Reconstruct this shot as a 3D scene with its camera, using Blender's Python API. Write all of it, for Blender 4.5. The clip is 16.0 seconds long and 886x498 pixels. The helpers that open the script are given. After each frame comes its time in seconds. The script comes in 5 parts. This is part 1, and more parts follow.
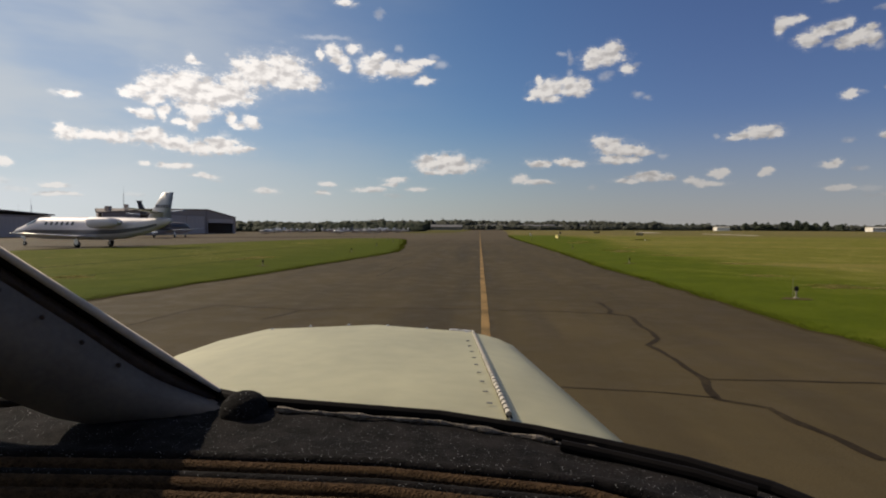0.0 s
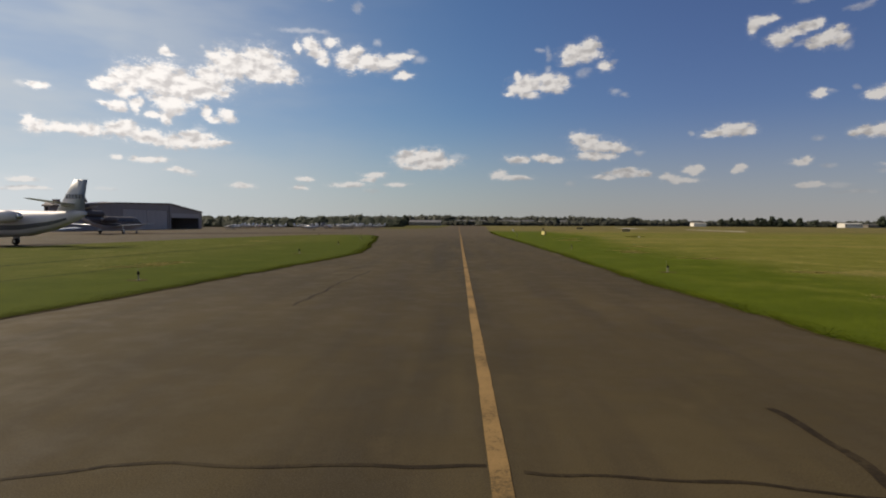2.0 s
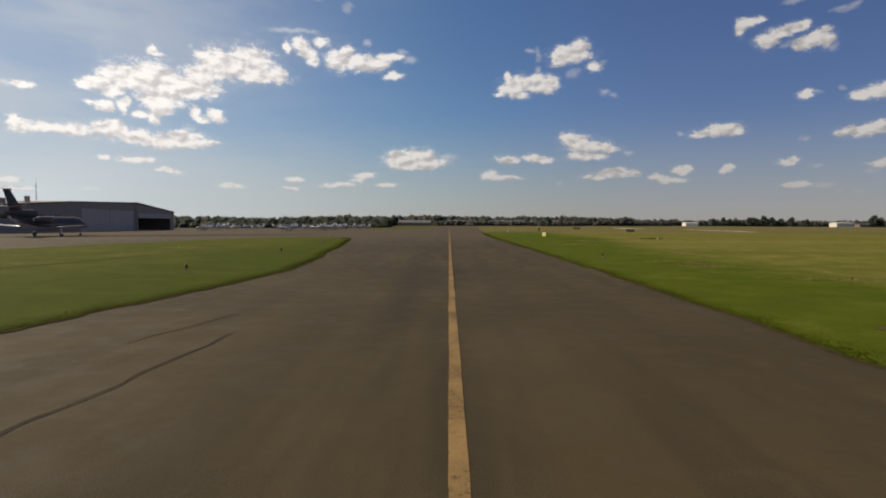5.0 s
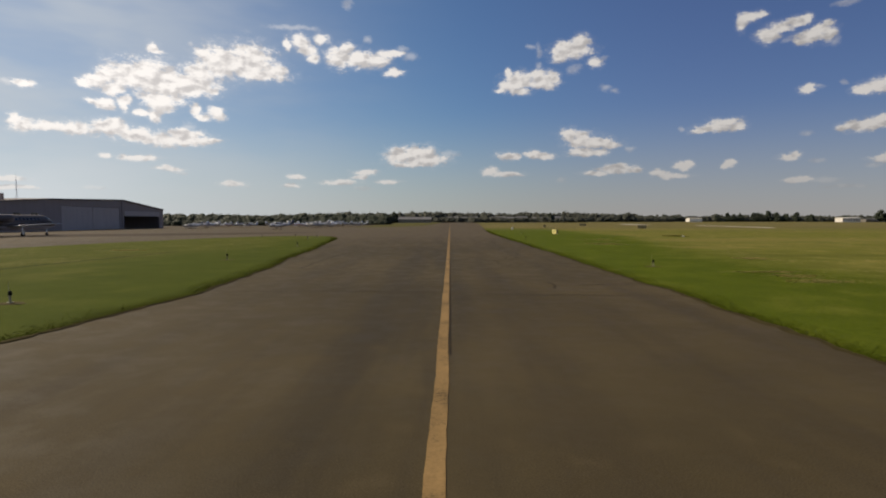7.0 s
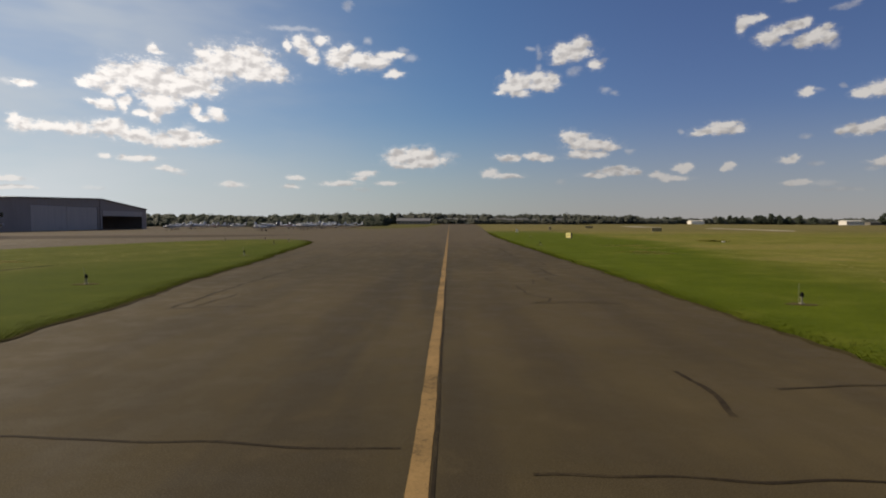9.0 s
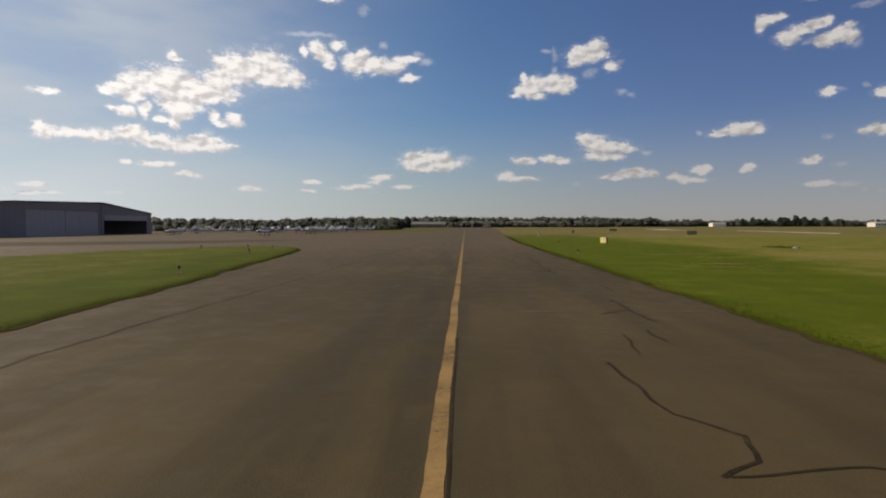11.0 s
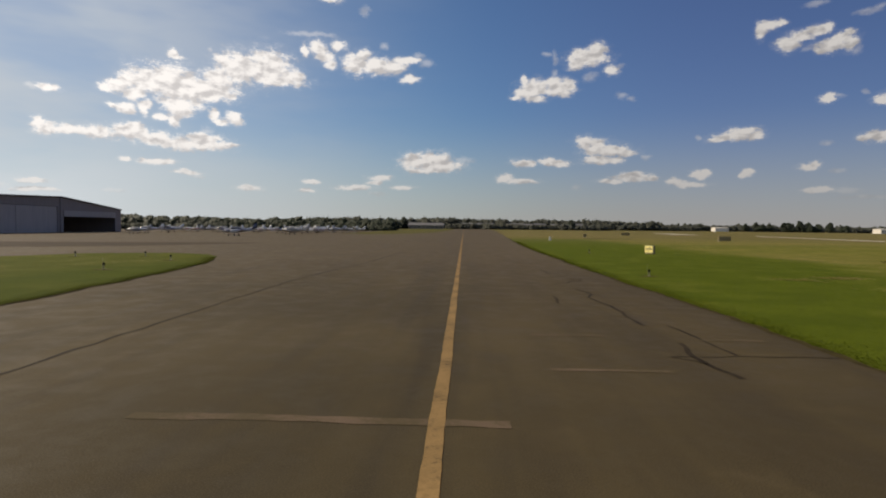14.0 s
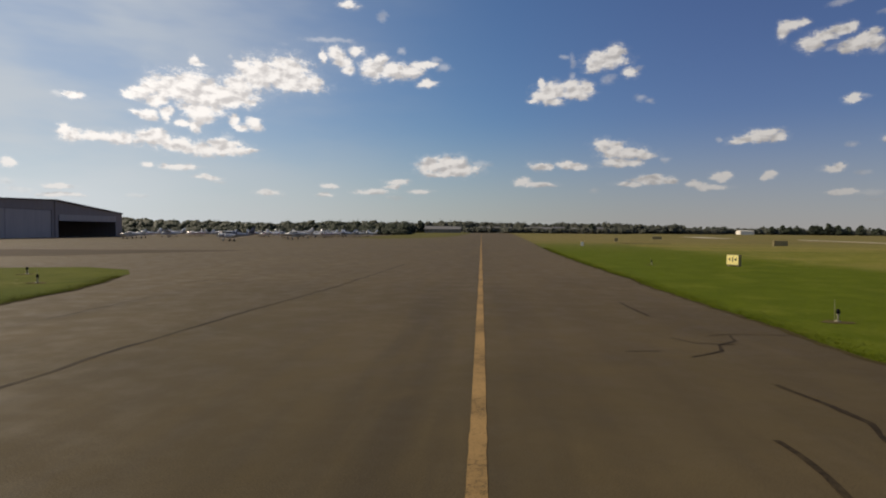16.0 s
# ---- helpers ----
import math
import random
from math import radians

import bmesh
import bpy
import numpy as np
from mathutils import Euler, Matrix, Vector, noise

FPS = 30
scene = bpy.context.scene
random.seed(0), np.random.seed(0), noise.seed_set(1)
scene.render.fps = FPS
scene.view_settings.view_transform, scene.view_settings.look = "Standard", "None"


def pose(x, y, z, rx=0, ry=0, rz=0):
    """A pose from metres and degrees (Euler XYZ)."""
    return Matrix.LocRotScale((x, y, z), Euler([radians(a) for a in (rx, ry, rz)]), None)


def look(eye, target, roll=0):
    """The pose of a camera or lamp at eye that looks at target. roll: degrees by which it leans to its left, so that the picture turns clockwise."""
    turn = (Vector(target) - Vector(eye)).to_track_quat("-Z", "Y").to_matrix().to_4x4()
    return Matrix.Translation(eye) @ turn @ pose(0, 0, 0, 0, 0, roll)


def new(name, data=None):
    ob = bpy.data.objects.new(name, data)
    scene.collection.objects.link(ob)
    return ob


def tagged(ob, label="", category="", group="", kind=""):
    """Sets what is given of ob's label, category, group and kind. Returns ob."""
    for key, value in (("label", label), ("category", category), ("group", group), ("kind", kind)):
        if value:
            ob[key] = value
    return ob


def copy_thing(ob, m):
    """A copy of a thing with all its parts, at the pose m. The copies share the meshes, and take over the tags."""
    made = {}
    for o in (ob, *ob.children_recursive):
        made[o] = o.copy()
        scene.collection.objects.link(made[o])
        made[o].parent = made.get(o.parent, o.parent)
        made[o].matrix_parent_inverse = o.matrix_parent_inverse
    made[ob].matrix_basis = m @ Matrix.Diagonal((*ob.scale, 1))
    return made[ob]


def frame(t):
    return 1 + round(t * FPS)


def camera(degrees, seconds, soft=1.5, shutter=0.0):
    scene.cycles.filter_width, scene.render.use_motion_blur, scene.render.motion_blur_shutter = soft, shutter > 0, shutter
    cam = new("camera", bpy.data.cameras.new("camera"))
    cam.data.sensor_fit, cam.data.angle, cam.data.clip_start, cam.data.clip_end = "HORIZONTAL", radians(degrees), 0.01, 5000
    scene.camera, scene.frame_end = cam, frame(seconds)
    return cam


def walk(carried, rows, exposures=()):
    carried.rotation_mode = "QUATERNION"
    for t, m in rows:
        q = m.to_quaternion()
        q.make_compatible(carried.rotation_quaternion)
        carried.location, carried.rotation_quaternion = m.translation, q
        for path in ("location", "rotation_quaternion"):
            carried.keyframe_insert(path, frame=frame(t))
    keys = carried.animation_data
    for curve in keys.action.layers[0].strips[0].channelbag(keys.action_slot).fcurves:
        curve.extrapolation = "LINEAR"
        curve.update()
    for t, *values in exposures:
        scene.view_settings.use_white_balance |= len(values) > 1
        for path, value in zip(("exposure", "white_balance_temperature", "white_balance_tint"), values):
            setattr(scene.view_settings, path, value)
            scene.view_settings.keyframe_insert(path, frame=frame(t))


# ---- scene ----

EXPO, KELVIN, TINT = 0.0, 6500, 13
SKY, SUN, CLOUD, HAZE = 0.058, 4.6, 15.8, 10.0

# ---------- camera and path ----------
cam = camera(76.0, 16.0, soft=2.0)
EYE = 2.0
ROWS = [
    (0, -0.142, 0.00, 3.66, -2.14, 0.35),
    (0.5, -0.199, 2.35, 3.30, -2.05, 0.24),
    (1, -0.303, 4.74, 2.74, -2.32, 0.31),
    (1.5, -0.358, 7.16, 2.14, -2.45, 0.55),
    (2, -0.348, 9.36, 1.53, -2.58, 0.42),
    (2.5, -0.322, 11.58, 0.82, -2.42, 0.32),
    (3, -0.269, 13.87, 0.38, -2.42, 0.06),
    (3.5, -0.225, 16.22, 0.45, -2.64, 0.21),
    (4, -0.204, 18.59, 0.42, -2.53, 0.47),
    (6.5, 0.087, 29.20, 0.88, -2.78, -0.01),
    (7, 0.110, 31.66, 0.72, -2.88, 0.04),
    (7.5, 0.187, 34.28, 0.42, -2.69, 0.09),
    (8, 0.248, 36.91, 0.20, -2.53, 0.18),
    (8.5, 0.250, 39.61, 0.27, -2.71, 0.16),
    (9, 0.226, 42.50, 0.65, -2.73, 0.26),
    (9.5, 0.249, 45.06, 1.04, -2.65, 0.11),
    (12, 0.250, 57.15, 2.70, -2.35, 0.19),
    (12.5, 0.284, 60.08, 2.70, -2.48, 0.23),
    (13, 0.286, 62.80, 2.41, -2.28, 0.18),
    (13.5, 0.260, 65.30, 2.24, -2.27, 0.38),
    (14, 0.242, 67.90, 2.09, -2.26, 0.75),
    (14.5, 0.176, 70.65, 2.08, -2.03, 0.72),
    (15, 0.156, 73.40, 2.49, -2.02, 0.54),
    (15.5, 0.106, 76.16, 3.12, -1.91, 0.53),
    (16, 0.004, 78.97, 3.85, -1.90, 0.60),
]


def gaze(x, y, yaw, pitch, roll):
    a, b = radians(yaw), radians(pitch)
    eye = Vector((x, y, EYE))
    return look(eye, eye + Vector((-math.sin(a) * math.cos(b), math.cos(a) * math.cos(b), math.sin(b))) * 10, roll)


walk(cam, [(t, gaze(x, y, yaw, pitch, roll)) for t, x, y, yaw, pitch, roll in ROWS], exposures=[(0, EXPO, KELVIN, TINT), (16, EXPO, KELVIN, TINT)])

# ---------- world and sun ----------
SUN_AZ, SUN_EL = -62.0, 36.0
world = bpy.data.worlds.new("sky")
scene.world = world
world.use_nodes = True
wt = world.node_tree
wt.nodes.clear()


def wmath(op, a, b=None, c=None):
    n = wt.nodes.new("ShaderNodeMath")
    n.operation = op
    for k, v in enumerate((a, b, c)):
        if v is None:
            continue
        if isinstance(v, (int, float)):
            n.inputs[k].default_value = v
        else:
            wt.links.new(v, n.inputs[k])
    return n.outputs[0]


def wvec(op, a, b=None, c=None):
    n = wt.nodes.new("ShaderNodeVectorMath")
    n.operation = op
    for k, v in enumerate((a, b, c)):
        if v is None:
            continue
        if isinstance(v, tuple):
            n.inputs[k].default_value = v
        else:
            wt.links.new(v, n.inputs[k])
    return n.outputs["Value"] if op == "LENGTH" else n.outputs["Vector"]


def wnoise(vec, scale, detail, rough=0.55):
    n = wt.nodes.new("ShaderNodeTexNoise")
    n.inputs["Scale"].default_value = scale
    n.inputs["Detail"].default_value = detail
    n.inputs["Roughness"].default_value = rough
    wt.links.new(vec, n.inputs["Vector"])
    return n


def wrange(v, a, b, c, d, smooth=True):
    n = wt.nodes.new("ShaderNodeMapRange")
    n.interpolation_type = "SMOOTHSTEP" if smooth else "LINEAR"
    wt.links.new(v, n.inputs[0])
    for k, q in zip((1, 2, 3, 4), (a, b, c, d)):
        n.inputs[k].default_value = q
    return n.outputs[0]


tc = wt.nodes.new("ShaderNodeTexCoord")
sep = wt.nodes.new("ShaderNodeSeparateXYZ")
wt.links.new(tc.outputs["Generated"], sep.inputs[0])
azim = wmath("MULTIPLY", wmath("ARCTAN2", sep.outputs[0], sep.outputs[1]), 57.29578)
elev = wmath("MULTIPLY", wmath("ARCSINE", sep.outputs[2]), 57.29578)
comb = wt.nodes.new("ShaderNodeCombineXYZ")
wt.links.new(azim, comb.inputs[0])
wt.links.new(elev, comb.inputs[1])
# ragged outlines: the directions are shifted by a coarse and a fine noise
flat = comb.outputs[0]
stretch = wvec("MULTIPLY", flat, (1.0, 1.5, 1.0))
warp = wnoise(stretch, 0.42, 3.0, 0.55)
shift = wvec("MULTIPLY", wvec("SUBTRACT", warp.outputs["Color"], (0.5, 0.5, 0.5)), (1.25, 0.75, 0.0))
warped = wvec("ADD", flat, shift)
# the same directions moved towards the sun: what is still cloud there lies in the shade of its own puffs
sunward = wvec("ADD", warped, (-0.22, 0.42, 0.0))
fields = {"cloud": None, "sunward": None, "wisp": None}


def merge(key, vec, az, el, ra, re):
    d = wvec("LENGTH", wvec("MULTIPLY_ADD", vec, (1 / ra, 1 / re, 0), (-az / ra, -el / re, 0)))
    fields[key] = d if fields[key] is None else wmath("SMOOTH_MIN", fields[key], d, 0.3)


def puff(az, el, ra, re):
    """One puff of a cloud: its bearing and height in degrees, and its half width and half height."""
    merge("cloud", warped, az, el, ra, re)
    if ra > 0.75:
        merge("sunward", sunward, az, el, ra, re)


def wisp(az, el, ra, re):
    """A thin scrap of cloud."""
    merge("wisp", warped, az, el, ra, re)


# big cloud bank towards the sun
puff(-22.0, 14.3, 1.85, 1.41)
puff(-19.4, 14.7, 2.22, 1.43)
puff(-17.2, 13.8, 1.51, 0.72)
puff(-18.6, 13.5, 2.56, 0.50)
puff(-23.2, 15.0, 0.91, 0.43)
puff(-27.9, 12.5, 2.46, 1.40)
puff(-29.5, 12.5, 1.75, 1.18)
puff(-26.2, 12.1, 2.82, 1.26)
puff(-24.3, 12.2, 2.30, 1.07)
puff(-23.8, 13.2, 1.61, 0.75)
puff(-22.5, 11.6, 0.51, 0.27)
puff(-31.0, 12.4, 0.90, 0.76)
puff(-31.9, 11.7, 0.88, 0.55)
puff(-32.8, 11.4, 0.52, 0.35)
puff(-30.7, 11.3, 0.81, 0.61)
puff(-29.8, 10.2, 0.51, 0.72)
puff(-31.2, 9.9, 0.81, 0.46)
puff(-32.2, 10.0, 0.44, 0.22)
puff(-27.0, 10.7, 1.83, 0.63)
puff(-27.0, 10.0, 1.25, 0.58)
puff(-27.5, 9.2, 0.48, 0.57)
puff(-28.5, 9.4, 0.56, 0.31)
puff(-24.1, 10.0, 0.50, 0.59)
puff(-23.5, 9.4, 0.66, 0.32)
puff(-22.2, 9.8, 0.82, 0.49)
# long low bank below it
puff(-37.6, 8.1, 0.47, 0.43)
puff(-36.9, 7.7, 0.80, 0.52)
puff(-35.3, 7.7, 1.48, 0.44)
puff(-33.4, 7.7, 1.46, 0.54)
puff(-31.0, 7.9, 1.62, 0.71)
puff(-30.6, 8.4, 0.63, 0.31)
puff(-28.8, 7.5, 1.87, 0.62)
puff(-27.1, 7.2, 1.92, 0.63)
puff(-25.0, 7.9, 1.68, 0.48)
puff(-24.9, 7.3, 2.28, 0.53)
puff(-22.6, 7.3, 0.82, 0.22)
puff(-27.4, 14.9, 0.53, 0.47)
puff(-27.1, 14.6, 0.58, 0.22)
puff(-36.8, 10.9, 0.80, 0.29)
# thin rows near the horizon on the sunny side
puff(-31.3, 5.6, 0.54, 0.22)
puff(-28.8, 5.5, 1.40, 0.26)
puff(-26.4, 4.7, 1.07, 0.22)
puff(-41.4, 5.1, 0.53, 0.41)
puff(-38.0, 3.4, 1.09, 0.24)
puff(-37.7, 2.6, 1.57, 0.22)
puff(-20.9, 3.4, 1.15, 0.27)
# two puffs above the nose
puff(-15.9, 16.4, 0.33, 0.56)
puff(-14.6, 16.7, 0.94, 0.62)
puff(-13.9, 16.1, 1.00, 0.45)
puff(-12.6, 17.1, 0.67, 0.45)
puff(-13.3, 15.4, 0.55, 0.51)
puff(-11.0, 15.5, 1.24, 0.91)
puff(-10.3, 16.4, 0.73, 0.45)
puff(-8.9, 15.4, 1.93, 0.74)
puff(-7.3, 15.5, 1.25, 0.63)
puff(-5.9, 16.0, 1.48, 0.34)
puff(-5.6, 14.2, 0.91, 0.34)
puff(-5.8, 14.5, 0.51, 0.34)
puff(-13.4, 21.0, 0.89, 0.39)
# flat cloud ahead and its low row
puff(-5.2, 6.4, 1.26, 0.86)
puff(-3.4, 6.7, 1.94, 0.74)
puff(-2.7, 6.1, 2.40, 0.63)
puff(-3.9, 5.6, 2.28, 0.22)
puff(-15.2, 4.2, 0.88, 0.22)
puff(-15.7, 3.3, 0.76, 0.22)
puff(-11.0, 3.8, 1.69, 0.28)
puff(-8.5, 4.7, 1.13, 0.28)
puff(-9.1, 4.3, 0.68, 0.23)
puff(-6.2, 3.9, 1.14, 0.22)
# pair of puffs over the field
puff(11.9, 16.0, 1.74, 0.71)
puff(12.7, 16.7, 0.89, 0.71)
puff(10.8, 15.7, 0.85, 0.61)
puff(11.2, 16.5, 1.06, 0.44)
puff(6.9, 13.6, 1.38, 0.79)
puff(5.8, 14.2, 0.39, 0.45)
puff(8.9, 13.7, 1.36, 0.72)
puff(10.0, 13.7, 0.75, 0.55)
puff(6.1, 13.1, 1.11, 0.62)
puff(9.1, 13.2, 1.41, 0.45)
puff(5.0, 12.7, 0.67, 0.23)
puff(6.9, 12.5, 1.10, 0.28)
puff(14.1, 14.9, 0.62, 0.43)
# middle cloud over the field
puff(11.8, 8.3, 0.95, 0.60)
puff(12.9, 8.2, 1.15, 0.49)
puff(12.6, 7.5, 1.16, 0.55)
puff(14.3, 7.5, 1.75, 0.54)
puff(15.5, 7.2, 1.02, 0.38)
puff(13.2, 6.6, 1.57, 0.44)
puff(14.6, 6.5, 0.72, 0.38)
puff(5.7, 6.5, 1.00, 0.39)
puff(6.5, 6.4, 0.61, 0.22)
puff(8.3, 6.5, 0.82, 0.39)
puff(9.1, 6.3, 1.19, 0.33)
puff(4.1, 4.9, 0.73, 0.40)
puff(5.7, 4.6, 1.56, 0.28)
puff(14.2, 4.6, 1.14, 0.22)
puff(16.1, 4.9, 1.62, 0.38)
puff(16.3, 5.1, 1.01, 0.32)
puff(17.8, 4.8, 0.69, 0.22)
puff(19.9, 4.5, 0.86, 0.26)
puff(21.1, 4.2, 1.32, 0.26)
puff(22.1, 5.1, 0.69, 0.36)
puff(22.5, 5.3, 0.50, 0.26)
# towards the far end of the runway
puff(25.4, 8.6, 1.22, 0.45)
puff(24.9, 8.3, 1.67, 0.40)
puff(26.4, 8.2, 0.85, 0.35)
puff(23.6, 8.1, 0.81, 0.25)
puff(26.6, 17.0, 0.46, 0.64)
puff(27.3, 17.3, 0.87, 0.39)
puff(28.1, 17.4, 0.53, 0.22)
puff(28.7, 15.7, 0.85, 0.62)
puff(29.7, 16.1, 0.95, 0.52)
puff(30.7, 16.4, 0.92, 0.42)
puff(31.4, 16.6, 0.49, 0.33)
puff(31.8, 15.1, 1.05, 0.51)
puff(32.5, 15.5, 0.88, 0.41)
puff(33.0, 15.8, 0.43, 0.27)
puff(31.3, 14.8, 0.53, 0.23)
puff(32.9, 15.0, 0.62, 0.50)
puff(31.7, 10.9, 0.56, 0.37)
puff(31.5, 10.8, 0.38, 0.22)
puff(30.5, 5.4, 0.78, 0.28)
puff(30.9, 5.6, 0.50, 0.33)
puff(25.9, 5.1, 0.39, 0.30)
puff(25.6, 4.9, 0.35, 0.22)
puff(26.2, 5.3, 0.30, 0.22)
puff(31.2, 3.5, 1.07, 0.23)
# beyond them
puff(36.4, 10.6, 1.09, 0.50)
puff(35.3, 10.4, 0.75, 0.28)
puff(37.2, 10.8, 0.92, 0.54)
puff(36.0, 7.7, 1.47, 0.46)
puff(34.8, 7.7, 0.83, 0.33)
puff(36.7, 8.0, 0.61, 0.41)
puff(37.0, 4.9, 0.86, 0.32)
puff(37.7, 5.1, 0.70, 0.36)
# thin scraps and wisps
wisp(-15.4, 17.9, 2.19, 0.22)
wisp(-10.2, 20.2, 0.62, 0.40)
wisp(-4.0, 15.8, 0.80, 0.46)
wisp(-4.8, 16.4, 0.68, 0.29)
wisp(-8.2, 17.2, 0.40, 0.34)
wisp(-0.3, 6.5, 1.14, 0.40)
wisp(8.0, 16.6, 0.49, 0.22)
wisp(8.7, 16.2, 0.30, 0.61)
wisp(8.7, 14.7, 0.30, 0.50)
wisp(12.1, 14.3, 0.69, 0.44)
wisp(15.0, 15.2, 0.51, 0.22)
wisp(15.1, 12.5, 0.61, 0.32)
wisp(16.0, 12.2, 0.40, 0.22)
wisp(17.4, 6.8, 0.40, 0.27)
wisp(11.0, 4.0, 0.64, 0.22)
wisp(30.3, 15.1, 0.70, 0.24)
wisp(33.5, 14.6, 0.43, 0.45)
wisp(32.3, 11.0, 0.52, 0.22)
wisp(31.7, 7.4, 0.45, 0.22)
wisp(32.5, 5.0, 0.52, 0.22)
wisp(33.0, 3.3, 1.39, 0.22)
wisp(22.0, 8.4, 0.30, 0.22)
wisp(-24.4, 15.6, 0.30, 0.22)
wisp(-38.1, 10.8, 0.39, 0.22)
wisp(-25.6, 4.4, 0.69, 0.22)
wisp(-40.5, 2.9, 1.02, 0.23)
wisp(-32.3, 2.7, 0.88, 0.22)
wisp(-24.7, 8.5, 0.60, 0.43)
wisp(-8.7, 3.2, 0.91, 0.22)
wisp(-41.4, 3.6, 0.43, 0.27)
wisp(34.2, 11.2, 0.30, 0.23)
wisp(34.2, 17.3, 0.84, 0.28)
wisp(34.8, 17.5, 0.45, 0.22)
wisp(30.5, 18.4, 0.83, 0.22)
wisp(34.6, 2.8, 1.53, 0.22)
wisp(36.2, 4.5, 0.51, 0.22)
grain = wnoise(stretch, 1.25, 5.0, 0.6)
floss = wnoise(stretch, 4.5, 4.0, 0.6)
ragged = wmath("ADD", wmath("MULTIPLY", wmath("SUBTRACT", grain.outputs[0], 0.5), 1.75), wmath("MULTIPLY", wmath("SUBTRACT", floss.outputs[0], 0.5), 0.8))
lump = wmath("ADD", fields["cloud"], ragged)
scrap = wmath("ADD", fields["wisp"], ragged)
cover = wmath("ADD", wrange(lump, 1.28, 0.62, 0.0, 0.86), wrange(lump, 1.8, 0.9, 0.0, 0.12))
cover = wmath("MAXIMUM", cover, wrange(scrap, 1.5, 0.2, 0.0, 0.34))
# low clouds stand further off, in the haze
cover = wmath("MULTIPLY", cover, wrange(elev, 1.5, 7.0, 0.75, 1.0))
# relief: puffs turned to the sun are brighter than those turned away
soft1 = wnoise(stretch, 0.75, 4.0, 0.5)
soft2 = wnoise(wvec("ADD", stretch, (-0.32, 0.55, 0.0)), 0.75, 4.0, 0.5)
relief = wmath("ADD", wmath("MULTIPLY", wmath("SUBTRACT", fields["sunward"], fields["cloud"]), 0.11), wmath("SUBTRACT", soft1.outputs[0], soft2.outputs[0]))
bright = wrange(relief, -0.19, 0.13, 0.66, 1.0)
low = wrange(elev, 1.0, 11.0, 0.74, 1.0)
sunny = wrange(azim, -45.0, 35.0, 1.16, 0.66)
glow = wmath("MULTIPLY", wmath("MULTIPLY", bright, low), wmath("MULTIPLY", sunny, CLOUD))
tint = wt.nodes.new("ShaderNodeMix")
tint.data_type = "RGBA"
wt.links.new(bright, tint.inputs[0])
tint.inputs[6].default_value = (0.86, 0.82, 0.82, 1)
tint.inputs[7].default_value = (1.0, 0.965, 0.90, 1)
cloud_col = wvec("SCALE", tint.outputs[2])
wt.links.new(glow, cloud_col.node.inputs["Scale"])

sky = wt.nodes.new("ShaderNodeTexSky")
sky.sky_type = "NISHITA"
sky.sun_disc = False
sky.sun_elevation = radians(SUN_EL)
sky.sun_rotation = radians(SUN_AZ)
sky.air_density, sky.dust_density, sky.ozone_density = 1.15, 0.1, 3.5
mixer = wt.nodes.new("ShaderNodeMix")
mixer.data_type = "RGBA"
wt.links.new(cover, mixer.inputs[0])
# summer haze low over the horizon, and thin high veil on the side of the sun
haze = wmath("MULTIPLY", wrange(elev, -2.0, 11.5, 0.7, 0.0), wrange(azim, -25.0, 30.0, 1.15, 1.0))
veil = wmath("MULTIPLY", wrange(azim, 4.0, -42.0, 0.0, 0.86), wrange(wnoise(wvec("MULTIPLY", flat, (0.05, 0.16, 0.0)), 1.0, 4.0).outputs[0], 0.35, 0.65, 0.55, 1.0))
hazed = wt.nodes.new("ShaderNodeMix")
hazed.data_type = "RGBA"
wt.links.new(wmath("SUBTRACT", wmath("ADD", haze, veil), wmath("MULTIPLY", haze, veil)), hazed.inputs[0])
side = wt.nodes.new("ShaderNodeMix")
side.data_type = "RGBA"
wt.links.new(wrange(azim, -8.0, 26.0, 0.0, 1.0), side.inputs[0])
side.inputs[6].default_value = (0.78, 0.95, 1.12, 1)
side.inputs[7].default_value = (0.80, 0.84, 1.11, 1)
deep = wvec("MULTIPLY", sky.outputs[0], side.outputs[2])
wt.links.new(deep, hazed.inputs[6])
air = wt.nodes.new("ShaderNodeMix")
air.data_type = "RGBA"
wt.links.new(wrange(azim, -36.0, 17.0, 0.0, 1.0), air.inputs[0])
air.inputs[6].default_value = (HAZE * 0.955, HAZE * 1.03, HAZE * 1.06, 1)
air.inputs[7].default_value = (HAZE * 0.575, HAZE * 0.58, HAZE * 0.578, 1)
# the low air is brightest under the sun
lit_air = wvec("SCALE", air.outputs[2])
wt.links.new(wmath("MULTIPLY_ADD", wmath("MULTIPLY", wrange(azim, -22.0, -42.0, 0.0, 1.0), wrange(elev, 9.0, 1.0, 0.0, 1.0)), 0.16, 1.0), lit_air.node.inputs["Scale"])
wt.links.new(lit_air, hazed.inputs[7])
wt.links.new(hazed.outputs[2], mixer.inputs[6])
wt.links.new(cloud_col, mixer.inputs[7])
back = wt.nodes.new("ShaderNodeBackground")
back.inputs[1].default_value = SKY
wt.links.new(mixer.outputs[2], back.inputs[0])
wout = wt.nodes.new("ShaderNodeOutputWorld")
wt.links.new(back.outputs[0], wout.inputs[0])

